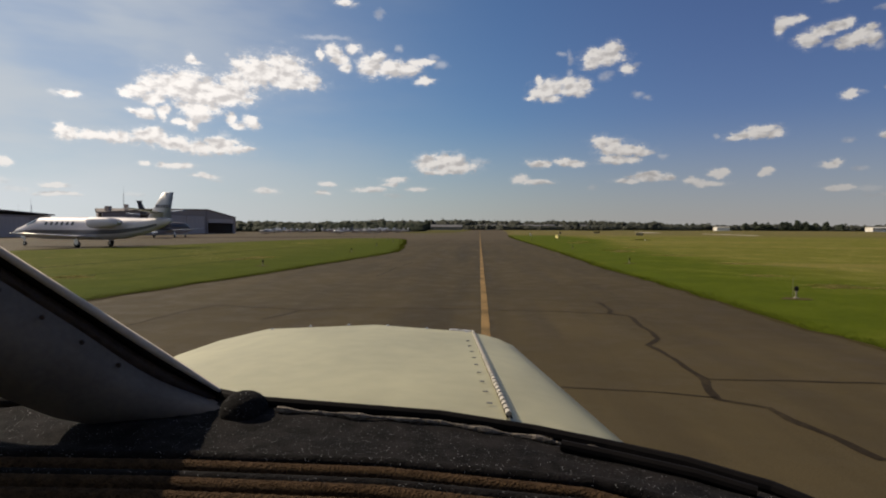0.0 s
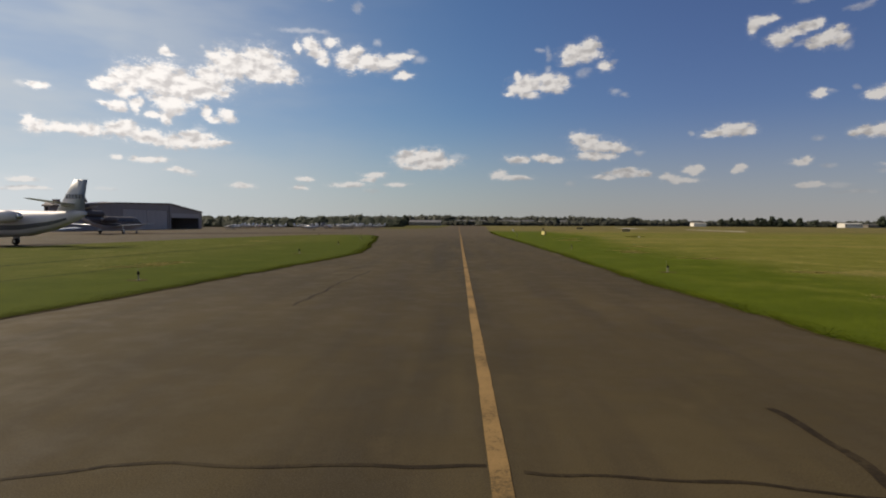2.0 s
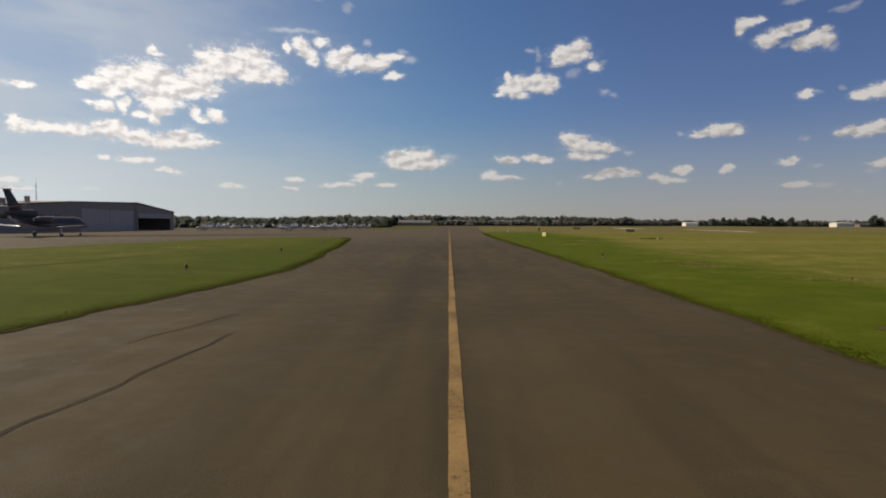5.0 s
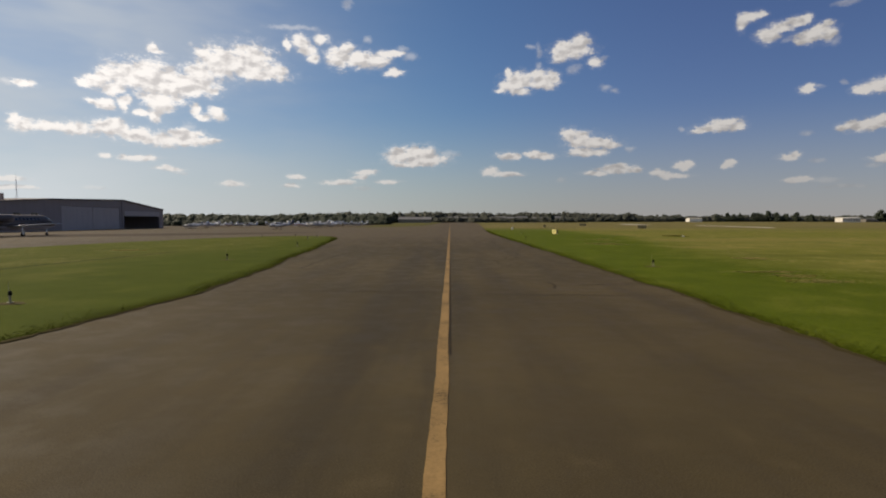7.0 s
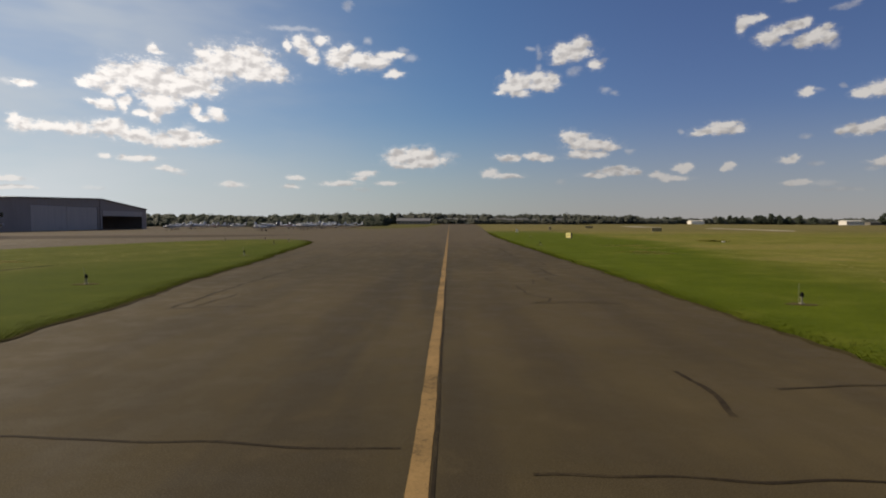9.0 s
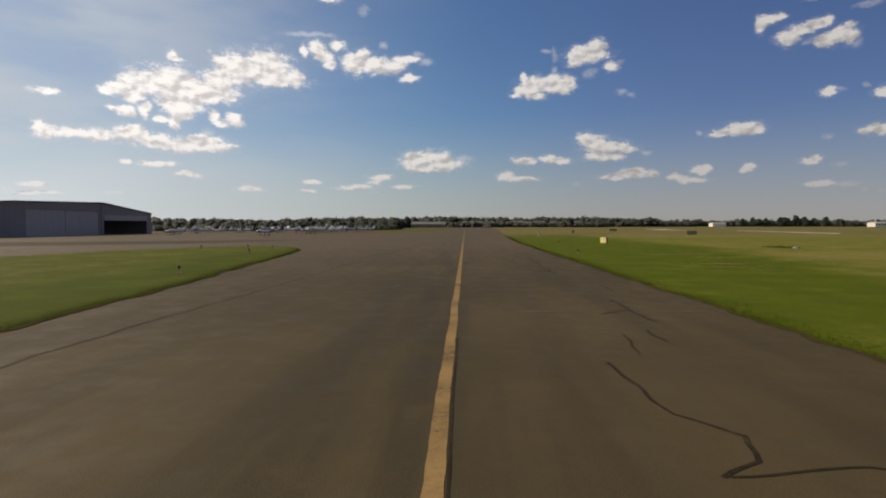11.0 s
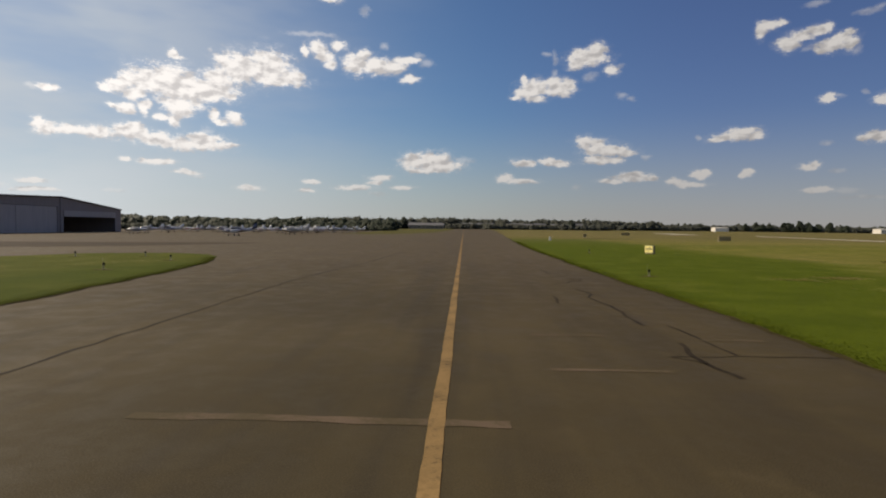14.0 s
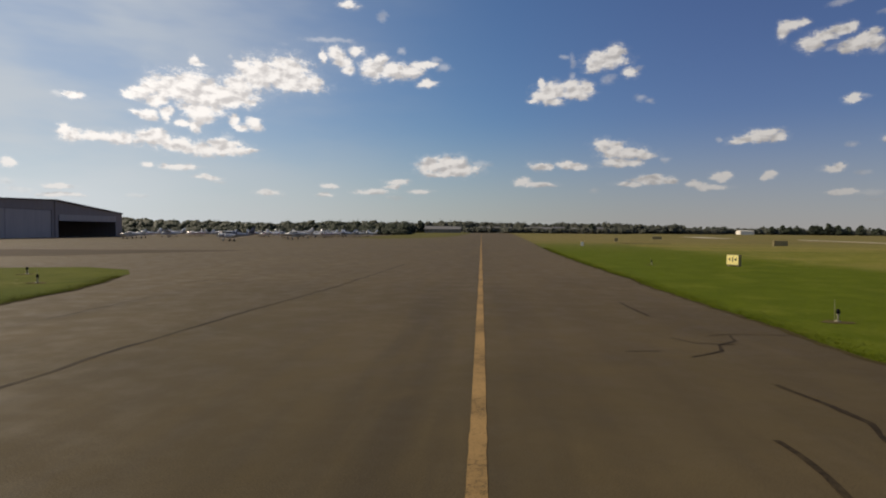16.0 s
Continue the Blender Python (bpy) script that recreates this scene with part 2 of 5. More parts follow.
lamp = bpy.data.lights.new("sun", "SUN")
lamp.energy, lamp.angle, lamp.color = SUN, radians(0.53), (1.0, 0.86, 0.655)
sun = new("sun", lamp)
saz, sel = radians(SUN_AZ), radians(SUN_EL)
to_sun = Vector((math.sin(saz) * math.cos(sel), math.cos(saz) * math.cos(sel), math.sin(sel)))
sun.matrix_world = look(to_sun * 500, (0, 0, 0))

# ---------- materials ----------


def material(name, color, rough=0.7, metal=0.0, vary=0.25, scale=4.0, bump=0.0, bump_scale=40.0, color2=None, spec=0.5, fine=None):
    """Base colour with a coarse and a fine variation, and fine relief, in object space (metres)."""
    m = bpy.data.materials.new(name)
    m.use_nodes = True
    t = m.node_tree
    b = t.nodes["Principled BSDF"]
    b.inputs["Roughness"].default_value = rough
    b.inputs["Metallic"].default_value = metal
    b.inputs["Specular IOR Level"].default_value = spec
    co = t.nodes.new("ShaderNodeTexCoord")
    n1 = t.nodes.new("ShaderNodeTexNoise")
    n1.inputs["Scale"].default_value, n1.inputs["Detail"].default_value = scale, 5
    n2 = t.nodes.new("ShaderNodeTexNoise")
    n2.inputs["Scale"].default_value, n2.inputs["Detail"].default_value = fine or scale * 9, 3
    for n in (n1, n2):
        t.links.new(co.outputs["Object"], n.inputs["Vector"])
    add = t.nodes.new("ShaderNodeMath")
    add.operation = "MULTIPLY_ADD"
    add.inputs[1].default_value = 0.4
    t.links.new(n2.outputs[0], add.inputs[0])
    half = t.nodes.new("ShaderNodeMath")
    half.operation = "MULTIPLY"
    half.inputs[1].default_value = 0.6
    t.links.new(n1.outputs[0], half.inputs[0])
    t.links.new(half.outputs[0], add.inputs[2])
    ramp = t.nodes.new("ShaderNodeMapRange")
    ramp.inputs[1].default_value, ramp.inputs[2].default_value = 0.33, 0.67
    t.links.new(add.outputs[0], ramp.inputs[0])
    mix = t.nodes.new("ShaderNodeMix")
    mix.data_type = "RGBA"
    t.links.new(ramp.outputs[0], mix.inputs[0])
    c2 = color2 or tuple(c * (1 - vary) for c in color)
    mix.inputs[6].default_value = (*c2, 1)
    mix.inputs[7].default_value = (*color, 1)
    t.links.new(mix.outputs[2], b.inputs["Base Color"])
    if bump:
        n3 = t.nodes.new("ShaderNodeTexNoise")
        n3.inputs["Scale"].default_value, n3.inputs["Detail"].default_value = bump_scale, 3
        t.links.new(co.outputs["Object"], n3.inputs["Vector"])
        bn = t.nodes.new("ShaderNodeBump")
        bn.inputs["Strength"].default_value, bn.inputs["Distance"].default_value = bump, 0.02
        t.links.new(n3.outputs[0], bn.inputs["Height"])
        t.links.new(bn.outputs[0], b.inputs["Normal"])
    return m


def noise_node(t, vec, scale, detail=4, rough=0.55):
    n = t.nodes.new("ShaderNodeTexNoise")
    n.inputs["Scale"].default_value, n.inputs["Detail"].default_value, n.inputs["Roughness"].default_value = scale, detail, rough
    t.links.new(vec, n.inputs["Vector"])
    return n.outputs[0]


def ranged(t, v, a, b, c=0.0, d=1.0):
    n = t.nodes.new("ShaderNodeMapRange")
    n.interpolation_type = "SMOOTHSTEP"
    for k, q in zip((1, 2, 3, 4), (a, b, c, d)):
        n.inputs[k].default_value = q
    t.links.new(v, n.inputs[0])
    return n.outputs[0]


def arith(t, op, a, b):
    n = t.nodes.new("ShaderNodeMath")
    n.operation = op
    for k, v in enumerate((a, b)):
        if isinstance(v, (int, float)):
            n.inputs[k].default_value = v
        else:
            t.links.new(v, n.inputs[k])
    return n.outputs[0]


def blend(t, f, a, b):
    n = t.nodes.new("ShaderNodeMix")
    n.data_type = "RGBA"
    if isinstance(f, float):
        n.inputs[0].default_value = f
    else:
        t.links.new(f, n.inputs[0])
    for k, v in ((6, a), (7, b)):
        if isinstance(v, tuple):
            n.inputs[k].default_value = (*v, 1)
        else:
            t.links.new(v, n.inputs[k])
    return n.outputs[2]


def stretched(t, vec, s):
    n = t.nodes.new("ShaderNodeVectorMath")
    n.operation = "MULTIPLY"
    n.inputs[1].default_value = s
    t.links.new(vec, n.inputs[0])
    return n.outputs[0]


def grass_material(name, blade=False):
    """Lush green along the pavement, paler and drier mown field further out, with clippings and worn spots."""
    m = bpy.data.materials.new(name)
    m.use_nodes = True
    t = m.node_tree
    b = t.nodes["Principled BSDF"]
    b.inputs["Roughness"].default_value = 0.85
    b.inputs["Specular IOR Level"].default_value = 0.02
    geo = t.nodes.new("ShaderNodeNewGeometry")
    pos = geo.outputs["Position"]
    xyz = t.nodes.new("ShaderNodeSeparateXYZ")
    t.links.new(pos, xyz.inputs[0])
    wide = noise_node(t, pos, 0.045, 4)
    streak = noise_node(t, stretched(t, pos, (0.30, 0.16, 1.0)), 1.0, 5, 0.6)
    mid = noise_node(t, pos, 0.5, 5, 0.6)
    tiny = noise_node(t, pos, 14.0, 3)
    # dryness grows away from the pavement on the open field
    field = ranged(t, arith(t, "ADD", arith(t, "MAXIMUM", arith(t, "SUBTRACT", xyz.outputs[0], ranged(t, xyz.outputs[1], 62.0, 108.0, 0.0, 8.0)), arith(t, "MULTIPLY", arith(t, "SUBTRACT", xyz.outputs[1], 120.0), 0.25)), arith(t, "MULTIPLY", arith(t, "SUBTRACT", wide, 0.5), 9.0)), 11.0, 19.0)
    # the inner part of the island is drier too; haze dulls the far turf's colour
    inner = ranged(t, arith(t, "ADD", xyz.outputs[0], arith(t, "MULTIPLY", arith(t, "SUBTRACT", wide, 0.5), 14.0)), -11.5, -19.0)
    field = arith(t, "MAXIMUM", field, arith(t, "MULTIPLY", inner, 0.55))
    far_haze = ranged(t, xyz.outputs[1], 125.0, 215.0)
    dry = arith(t, "ADD", arith(t, "MULTIPLY", field, 0.62), ranged(t, arith(t, "ADD", arith(t, "MULTIPLY", streak, 0.6), arith(t, "MULTIPLY", mid, 0.4)), 0.46, 0.72, -0.05, 0.26))
    lush = blend(t, ranged(t, mid, 0.3, 0.7), (0.066, 0.086, 0.005), (0.090, 0.112, 0.007))
    pale = blend(t, ranged(t, mid, 0.3, 0.7), (0.160, 0.147, 0.028), (0.236, 0.202, 0.052))
    col = blend(t, dry, lush, pale)
    # distance haze painted into the turf as a dull brown
    col = blend(t, arith(t, "MULTIPLY", far_haze, 0.8), col, (0.150, 0.118, 0.056))
    straw = ranged(t, arith(t, "MULTIPLY", ranged(t, noise_node(t, pos, 2.6, 5, 0.7), 0.52, 0.64), arith(t, "MULTIPLY", ranged(t, streak, 0.46, 0.6), ranged(t, field, 0.1, 0.6, 0.12, 1.0))), 0.25, 0.9, 0.0, 0.7)
    col = blend(t, straw, col, (0.40, 0.31, 0.13))
    # the island's turf is longer and darker
    col = blend(t, ranged(t, xyz.outputs[0], 0.0, -6.0, 0.0, 0.42), col, (0.042, 0.050, 0.006))
    bands = noise_node(t, stretched(t, pos, (0.012, 0.085, 1.0)), 1.0, 4, 0.6)
    open_field = arith(t, "MULTIPLY", ranged(t, field, 0.2, 0.9), ranged(t, xyz.outputs[0], 0.0, 8.0))
    col = blend(t, arith(t, "MULTIPLY", open_field, ranged(t, bands, 0.50, 0.62, 0.0, 0.55)), col, (0.225, 0.180, 0.060))
    col = blend(t, arith(t, "MULTIPLY", open_field, ranged(t, bands, 0.46, 0.36, 0.0, 0.45)), col, (0.092, 0.098, 0.020))
    if blade:
        info = t.nodes.new("ShaderNodeNewGeometry")
        col = blend(t, arith(t, "MULTIPLY", info.outputs["Random Per Island"], 0.5), col, (0.078, 0.090, 0.012))
    else:
        col = blend(t, ranged(t, tiny, 0.35, 0.7, 0.0, 0.45), col, (0.035, 0.05, 0.005))
        bn = t.nodes.new("ShaderNodeBump")
        bn.inputs["Strength"].default_value, bn.inputs["Distance"].default_value = 0.7, 0.06
        t.links.new(noise_node(t, pos, 9.0, 5, 0.7), bn.inputs["Height"])
        t.links.new(bn.outputs[0], b.inputs["Normal"])
    t.links.new(col, b.inputs["Base Color"])
    return m


def asphalt_material():
    """Worn brown-grey asphalt: oil-dark wheel lane along the line, paving strips, patches and fine stone."""
    m = bpy.data.materials.new("asphalt")
    m.use_nodes = True
    t = m.node_tree
    b = t.nodes["Principled BSDF"]
    b.inputs["Specular IOR Level"].default_value = 0.06
    geo = t.nodes.new("ShaderNodeNewGeometry")
    pos = geo.outputs["Position"]
    xyz = t.nodes.new("ShaderNodeSeparateXYZ")
    t.links.new(pos, xyz.inputs[0])
    wide = noise_node(t, pos, 0.12, 5, 0.6)
    lane = noise_node(t, stretched(t, pos, (0.9, 0.06, 1.0)), 1.0, 4, 0.6)
    mid = noise_node(t, pos, 1.3, 5, 0.65)
    stone = noise_node(t, pos, 70.0, 2)
    base = blend(t, ranged(t, wide, 0.3, 0.7), (0.0535, 0.0408, 0.0184), (0.0803, 0.0608, 0.0280))
    base = blend(t, ranged(t, lane, 0.42, 0.66, 0.0, 0.55), base, (0.0429, 0.0330, 0.0182))
    # the trodden strip beside the yellow line is darker with oil and rubber
    off = arith(t, "ABSOLUTE", arith(t, "ADD", xyz.outputs[0], 0.8), 0.0)
    trail = arith(t, "MULTIPLY", ranged(t, off, 2.2, 0.4), ranged(t, lane, 0.35, 0.6))
    base = blend(t, arith(t, "MULTIPLY", trail, 0.45), base, (0.0285, 0.0234, 0.0146))
    # far sheen put into the colour: the apron beyond the island is paler and redder
    other = arith(t, "MAXIMUM", ranged(t, arith(t, "ADD", xyz.outputs[1], arith(t, "MULTIPLY", wide, 16.0)), 82.0, 118.0), ranged(t, xyz.outputs[0], -15.0, -24.0, 0.0, 0.35))
    base = blend(t, arith(t, "MULTIPLY", other, 0.42), base, (0.1242, 0.0934, 0.0578))
    base = blend(t, ranged(t, mid, 0.52, 0.75, 0.0, 0.4), base, (0.0937, 0.0721, 0.0391))
    base = blend(t, ranged(t, stone, 0.45, 0.75, 0.0, 0.5), base, (0.1026, 0.0799, 0.0509))
    base = blend(t, ranged(t, stone, 0.5, 0.3, 0.0, 0.5), base, (0.0295, 0.0243, 0.0164))
    t.links.new(base, b.inputs["Base Color"])
    t.links.new(ranged(t, mid, 0.3, 0.7, 0.62, 0.86), b.inputs["Roughness"])
    bn = t.nodes.new("ShaderNodeBump")
    bn.inputs["Strength"].default_value, bn.inputs["Distance"].default_value = 0.35, 0.006
    t.links.new(stone, bn.inputs["Height"])
    t.links.new(bn.outputs[0], b.inputs["Normal"])
    return m


def worn_paint(name, color, keep=0.5, under=(0.075, 0.058, 0.030)):
    """Road paint worn through to the asphalt in places."""
    m = bpy.data.materials.new(name)
    m.use_nodes = True
    t = m.node_tree
    b = t.nodes["Principled BSDF"]
    b.inputs["Roughness"].default_value = 0.8
    b.inputs["Specular IOR Level"].default_value = 0.06
    geo = t.nodes.new("ShaderNodeNewGeometry")
    pos = geo.outputs["Position"]
    n1, n2, n3 = noise_node(t, pos, 0.7, 4), noise_node(t, pos, 11.0, 5, 0.7), noise_node(t, pos, 60.0, 2)
    wear = arith(t, "ADD", arith(t, "MULTIPLY", n1, 0.45), arith(t, "ADD", arith(t, "MULTIPLY", n2, 0.4), arith(t, "MULTIPLY", n3, 0.15)))
    col = blend(t, ranged(t, n2, 0.3, 0.7), tuple(c * 0.7 for c in color), color)
    col = blend(t, ranged(t, wear, keep, keep + 0.16), col, under)
    t.links.new(col, b.inputs["Base Color"])
    return m


def cladding(name, color, pitch=0.6, rough=0.45, axis=1):
    """Ribbed painted sheet metal, streaked with dirt."""
    m = bpy.data.materials.new(name)
    m.use_nodes = True
    t = m.node_tree
    b = t.nodes["Principled BSDF"]
    b.inputs["Roughness"].default_value = rough
    b.inputs["Specular IOR Level"].default_value = 0.15
    geo = t.nodes.new("ShaderNodeNewGeometry")
    pos = geo.outputs["Position"]
    streak = noise_node(t, stretched(t, pos, (1.4, 1.4, 0.12)), 1.0, 5, 0.65)
    spots = noise_node(t, pos, 0.25, 4)
    col = blend(t, ranged(t, streak, 0.35, 0.7), tuple(c * 0.9 for c in color), color)
    col = blend(t, ranged(t, spots, 0.5, 0.75, 0.0, 0.25), col, tuple(c * 0.6 + 0.02 for c in color))
    t.links.new(col, b.inputs["Base Color"])
    w = t.nodes.new("ShaderNodeTexWave")
    w.bands_direction = "XYZ"[axis]
    w.inputs["Scale"].default_value = 0.314 / pitch
    t.links.new(pos, w.inputs["Vector"])
    bn = t.nodes.new("ShaderNodeBump")
    bn.inputs["Strength"].default_value, bn.inputs["Distance"].default_value = 0.1, 0.03
    t.links.new(w.outputs[1], bn.inputs["Height"])
    t.links.new(bn.outputs[0], b.inputs["Normal"])
    return m


def leaf_material(name, dark, light):
    m = bpy.data.materials.new(name)
    m.use_nodes = True
    t = m.node_tree
    b = t.nodes["Principled BSDF"]
    b.inputs["Roughness"].default_value = 0.7
    b.inputs["Specular IOR Level"].default_value = 0.2
    geo = t.nodes.new("ShaderNodeNewGeometry")
    n = noise_node(t, geo.outputs["Position"], 0.06, 4)
    f = arith(t, "ADD", arith(t, "MULTIPLY", n, 0.7), arith(t, "MULTIPLY", geo.outputs["Random Per Island"], 0.4))
    t.links.new(blend(t, ranged(t, f, 0.3, 0.8), dark, light), b.inputs["Base Color"])
    return m


GRASS = grass_material("mown_grass")
BLADES = grass_material("grass_blades", True)
ASPHALT = asphalt_material()
SEALANT = worn_paint("crack_sealant", (0.027, 0.020, 0.012), 0.46, (0.050, 0.038, 0.020))
LINE = worn_paint("yellow_line_paint", (0.30, 0.192, 0.078), 0.46, (0.085, 0.060, 0.028))
OLDPAINT = worn_paint("old_white_paint", (0.155, 0.110, 0.073), 0.40)
CONCRETE = material("runway_concrete", (0.44, 0.40, 0.33), 0.85, vary=0.25, scale=0.08, fine=1.5, spec=0.03)
PATCH = material("newer_asphalt", (0.062, 0.045, 0.028), 0.85, vary=0.3, scale=0.3, fine=6.0, spec=0.05)
FRINGE = material("root_soil", (0.064, 0.052, 0.020), 0.95, vary=0.5, scale=3.0, bump=0.6, bump_scale=25, spec=0.02)
DIRT = material("bare_dirt", (0.108, 0.086, 0.038), 0.95, vary=0.5, scale=3, bump=0.6, bump_scale=25, spec=0.02)
WHITE = material("white_aircraft_paint", (0.72, 0.70, 0.69), 0.24, vary=0.08, scale=1.2)
BODY = material("pale_grey_aircraft_paint", (0.60, 0.555, 0.57), 0.5, vary=0.12, scale=1.2, spec=0.3)
SILVER = material("silver_grey_paint", (0.46, 0.45, 0.45), 0.45, vary=0.1, scale=1.2)
NAVY = material("dark_grey_jet_paint", (0.115, 0.095, 0.088), 0.55, vary=0.2, scale=1.0, spec=0.2)
STRIPE = material("slate_stripe_paint", (0.13, 0.13, 0.15), 0.25, vary=0.15, scale=1.0)
RED = material("dull_red_paint", (0.30, 0.035, 0.03), 0.35, vary=0.2, scale=2.0)
BLUE = material("blue_trim_paint", (0.03, 0.07, 0.22), 0.3, vary=0.2, scale=2.0)
GLASS = material("dark_tinted_glass", (0.012, 0.014, 0.017), 0.06, vary=0.1, scale=1.0, spec=0.8)
METAL = material("bare_metal", (0.55, 0.55, 0.56), 0.3, 1.0, vary=0.15, scale=3.0)
TYRE = material("tyre_rubber", (0.018, 0.017, 0.017), 0.85, vary=0.3, scale=8.0, bump=0.2)
RUBBER = material("matt_black_rubber", (0.007, 0.006, 0.006), 0.85, vary=0.3, scale=20.0, spec=0.08)
BLACK = material("black_plastic", (0.012, 0.012, 0.013), 0.5, vary=0.3, scale=8.0)
LENS = material("dark_lens", (0.010, 0.010, 0.009), 0.6, vary=0.2, scale=8.0, spec=0.08)
STEM = material("weathered_pale_stem", (0.28, 0.25, 0.18), 0.6, vary=0.3, scale=12.0)
SIGN_YELLOW = material("glowing_yellow_face", (0.76, 0.63, 0.22), 0.5, vary=0.15, scale=6.0)
# a faint glow is added to brighten the sign's shaded face
SIGN_YELLOW.node_tree.nodes["Principled BSDF"].inputs["Emission Color"].default_value = (0.85, 0.69, 0.24, 1)
SIGN_YELLOW.node_tree.nodes["Principled BSDF"].inputs["Emission Strength"].default_value = 0.3
OLIVE = material("olive_sign_back", (0.27, 0.225, 0.12), 0.8, vary=0.25, scale=4.0, spec=0.1)
WALL = cladding("slate_cladding", (0.36, 0.29, 0.255))
ROOF = cladding("grey_roof_sheet", (0.21, 0.18, 0.16), 0.8, 0.8)
DOOR = cladding("pale_grey_door_sheet", (0.56, 0.465, 0.40), 1.2, 0.6)
TRANSOM = cladding("grey_transom_sheet", (0.52, 0.44, 0.385), 1.2, 0.6)
INSIDE = material("hangar_interior", (0.34, 0.32, 0.30), 0.9, vary=0.3, scale=0.3)
PALE = cladding("white_far_wall", (0.74, 0.70, 0.62), 3.0, 0.6, 0)
BEIGE = cladding("beige_far_wall", (0.20, 0.185, 0.155), 3.0, 0.6, 0)
FARROOF = material("far_roof", (0.15, 0.145, 0.14), 0.7, vary=0.3, scale=0.2)
BARK = material("bark", (0.07, 0.055, 0.04), 0.9, vary=0.4, scale=3.0, bump=0.6, bump_scale=12)
# dark colour for ruts in the turf and for a painted shadow
RUT_SHADE = material("dark_rut_and_shade", (0.034, 0.036, 0.010), 0.95, vary=0.5, scale=2.0, bump=0.5, bump_scale=20, spec=0.02)
STRAW = material("dry_clippings", (0.46, 0.37, 0.15), 0.95, vary=0.5, scale=3.0, bump=0.6, bump_scale=40, spec=0.02)
LEAF = leaf_material("broadleaf", (0.025, 0.033, 0.019), (0.037, 0.046, 0.026))
# distance haze is put into the far leaves as a paler colour
LEAF_HAZE = leaf_material("broadleaf_haze", (0.048, 0.051, 0.038), (0.068, 0.072, 0.052))

# ---------- mesh helpers ----------


def mesh_of(name, bm, mat, smooth=False):
    me = bpy.data.meshes.new(name)
    bmesh.ops.recalc_face_normals(bm, faces=bm.faces)
    bm.to_mesh(me)
    bm.free()
    me.materials.append(mat)
    if smooth:
        for p in me.polygons:
            p.use_smooth = True
    return me


def part(name, bm, mat, parent=None, label="", smooth=False):
    ob = new(name, mesh_of(name, bm, mat, smooth))
    if parent:
        ob.parent = parent
    if label:
        ob["label"] = label
    return ob


def thing(name, label, category, m=None, group="", kind=""):
    ob = new(name)
    ob.empty_display_size = 0.3
    if m is not None:
        ob.matrix_world = m
    return tagged(ob, label, category, group, kind)


def sheet(name, verts, faces, mat, kind="structure", label="", category=""):
    me = bpy.data.meshes.new(name)
    me.from_pydata(verts, [], faces)
    me.materials.append(mat)
    me.update()
    return tagged(new(name, me), label, category, "", kind)


def box(bm, c, s, rz=0.0, bev=0.0):
    r = bmesh.ops.create_cube(bm, size=1.0, matrix=Matrix.Translation(c) @ Matrix.Rotation(rz, 4, "Z") @ Matrix.Diagonal((*s, 1)))
    if bev:
        edges = list({e for v in r["verts"] for e in v.link_edges})
        bmesh.ops.bevel(bm, geom=edges, offset=bev, segments=2, affect="EDGES")
    return bm


def rod(bm, a, b, r0, r1=None, n=12):
    a, b = Vector(a), Vector(b)
    d = b - a
    m = Matrix.Translation((a + b) / 2) @ d.to_track_quat("Z", "Y").to_matrix().to_4x4()
    bmesh.ops.create_cone(bm, cap_ends=True, segments=n, radius1=r0, radius2=r0 if r1 is None else r1, depth=d.length, matrix=m)
    return bm


def tube(bm, pts, r, n=10):
    """One unbroken round bead along a line; r may change from point to point."""
    pts = [Vector(p) for p in pts]
    rings = []
    for k, p in enumerate(pts):
        d = (pts[min(k + 1, len(pts) - 1)] - pts[max(k - 1, 0)]).normalized()
        a = d.cross(Vector((0, 0, 1))).normalized()
        b = a.cross(d)
        q = r[k] if isinstance(r, list) else r
        rings.append([bm.verts.new(p + a * q * math.cos(j * 2 * math.pi / n) + b * q * math.sin(j * 2 * math.pi / n)) for j in range(n)])
    for u, v in zip(rings, rings[1:]):
        for j in range(n):
            bm.faces.new((u[j], u[(j + 1) % n], v[(j + 1) % n], v[j]))
    bm.faces.new(rings[0])
    bm.faces.new(rings[-1])
    return bm


def lathe(bm, profile, m, n=16):
    """Turned body: profile of (along, radius) round the local x axis of m."""
    rings = []
    for x, r in profile:
        rings.append([bm.verts.new(m @ Vector((x, r * math.cos(k * 2 * math.pi / n), r * math.sin(k * 2 * math.pi / n)))) for k in range(n)])
    for a, b in zip(rings, rings[1:]):
        for k in range(n):
            bm.faces.new((a[k], a[(k + 1) % n], b[(k + 1) % n], b[k]))
    bm.faces.new(rings[0])
    bm.faces.new(rings[-1])
    return bm


def section(stations, x):
    """Centre height, half width and half height of a body at x, from its stations (front to back)."""
    s = sorted(stations)
    out = []
    for k in (1, 2, 3):
        out.append(float(np.interp(x, [q[0] for q in s], [q[k] for q in s])))
    return out


def skin_point(stations, x, a, lift=0.0):
    zc, ry, rz = section(stations, x)
    return Vector((x, (ry + lift) * math.sin(a), zc + (rz + lift) * math.cos(a)))


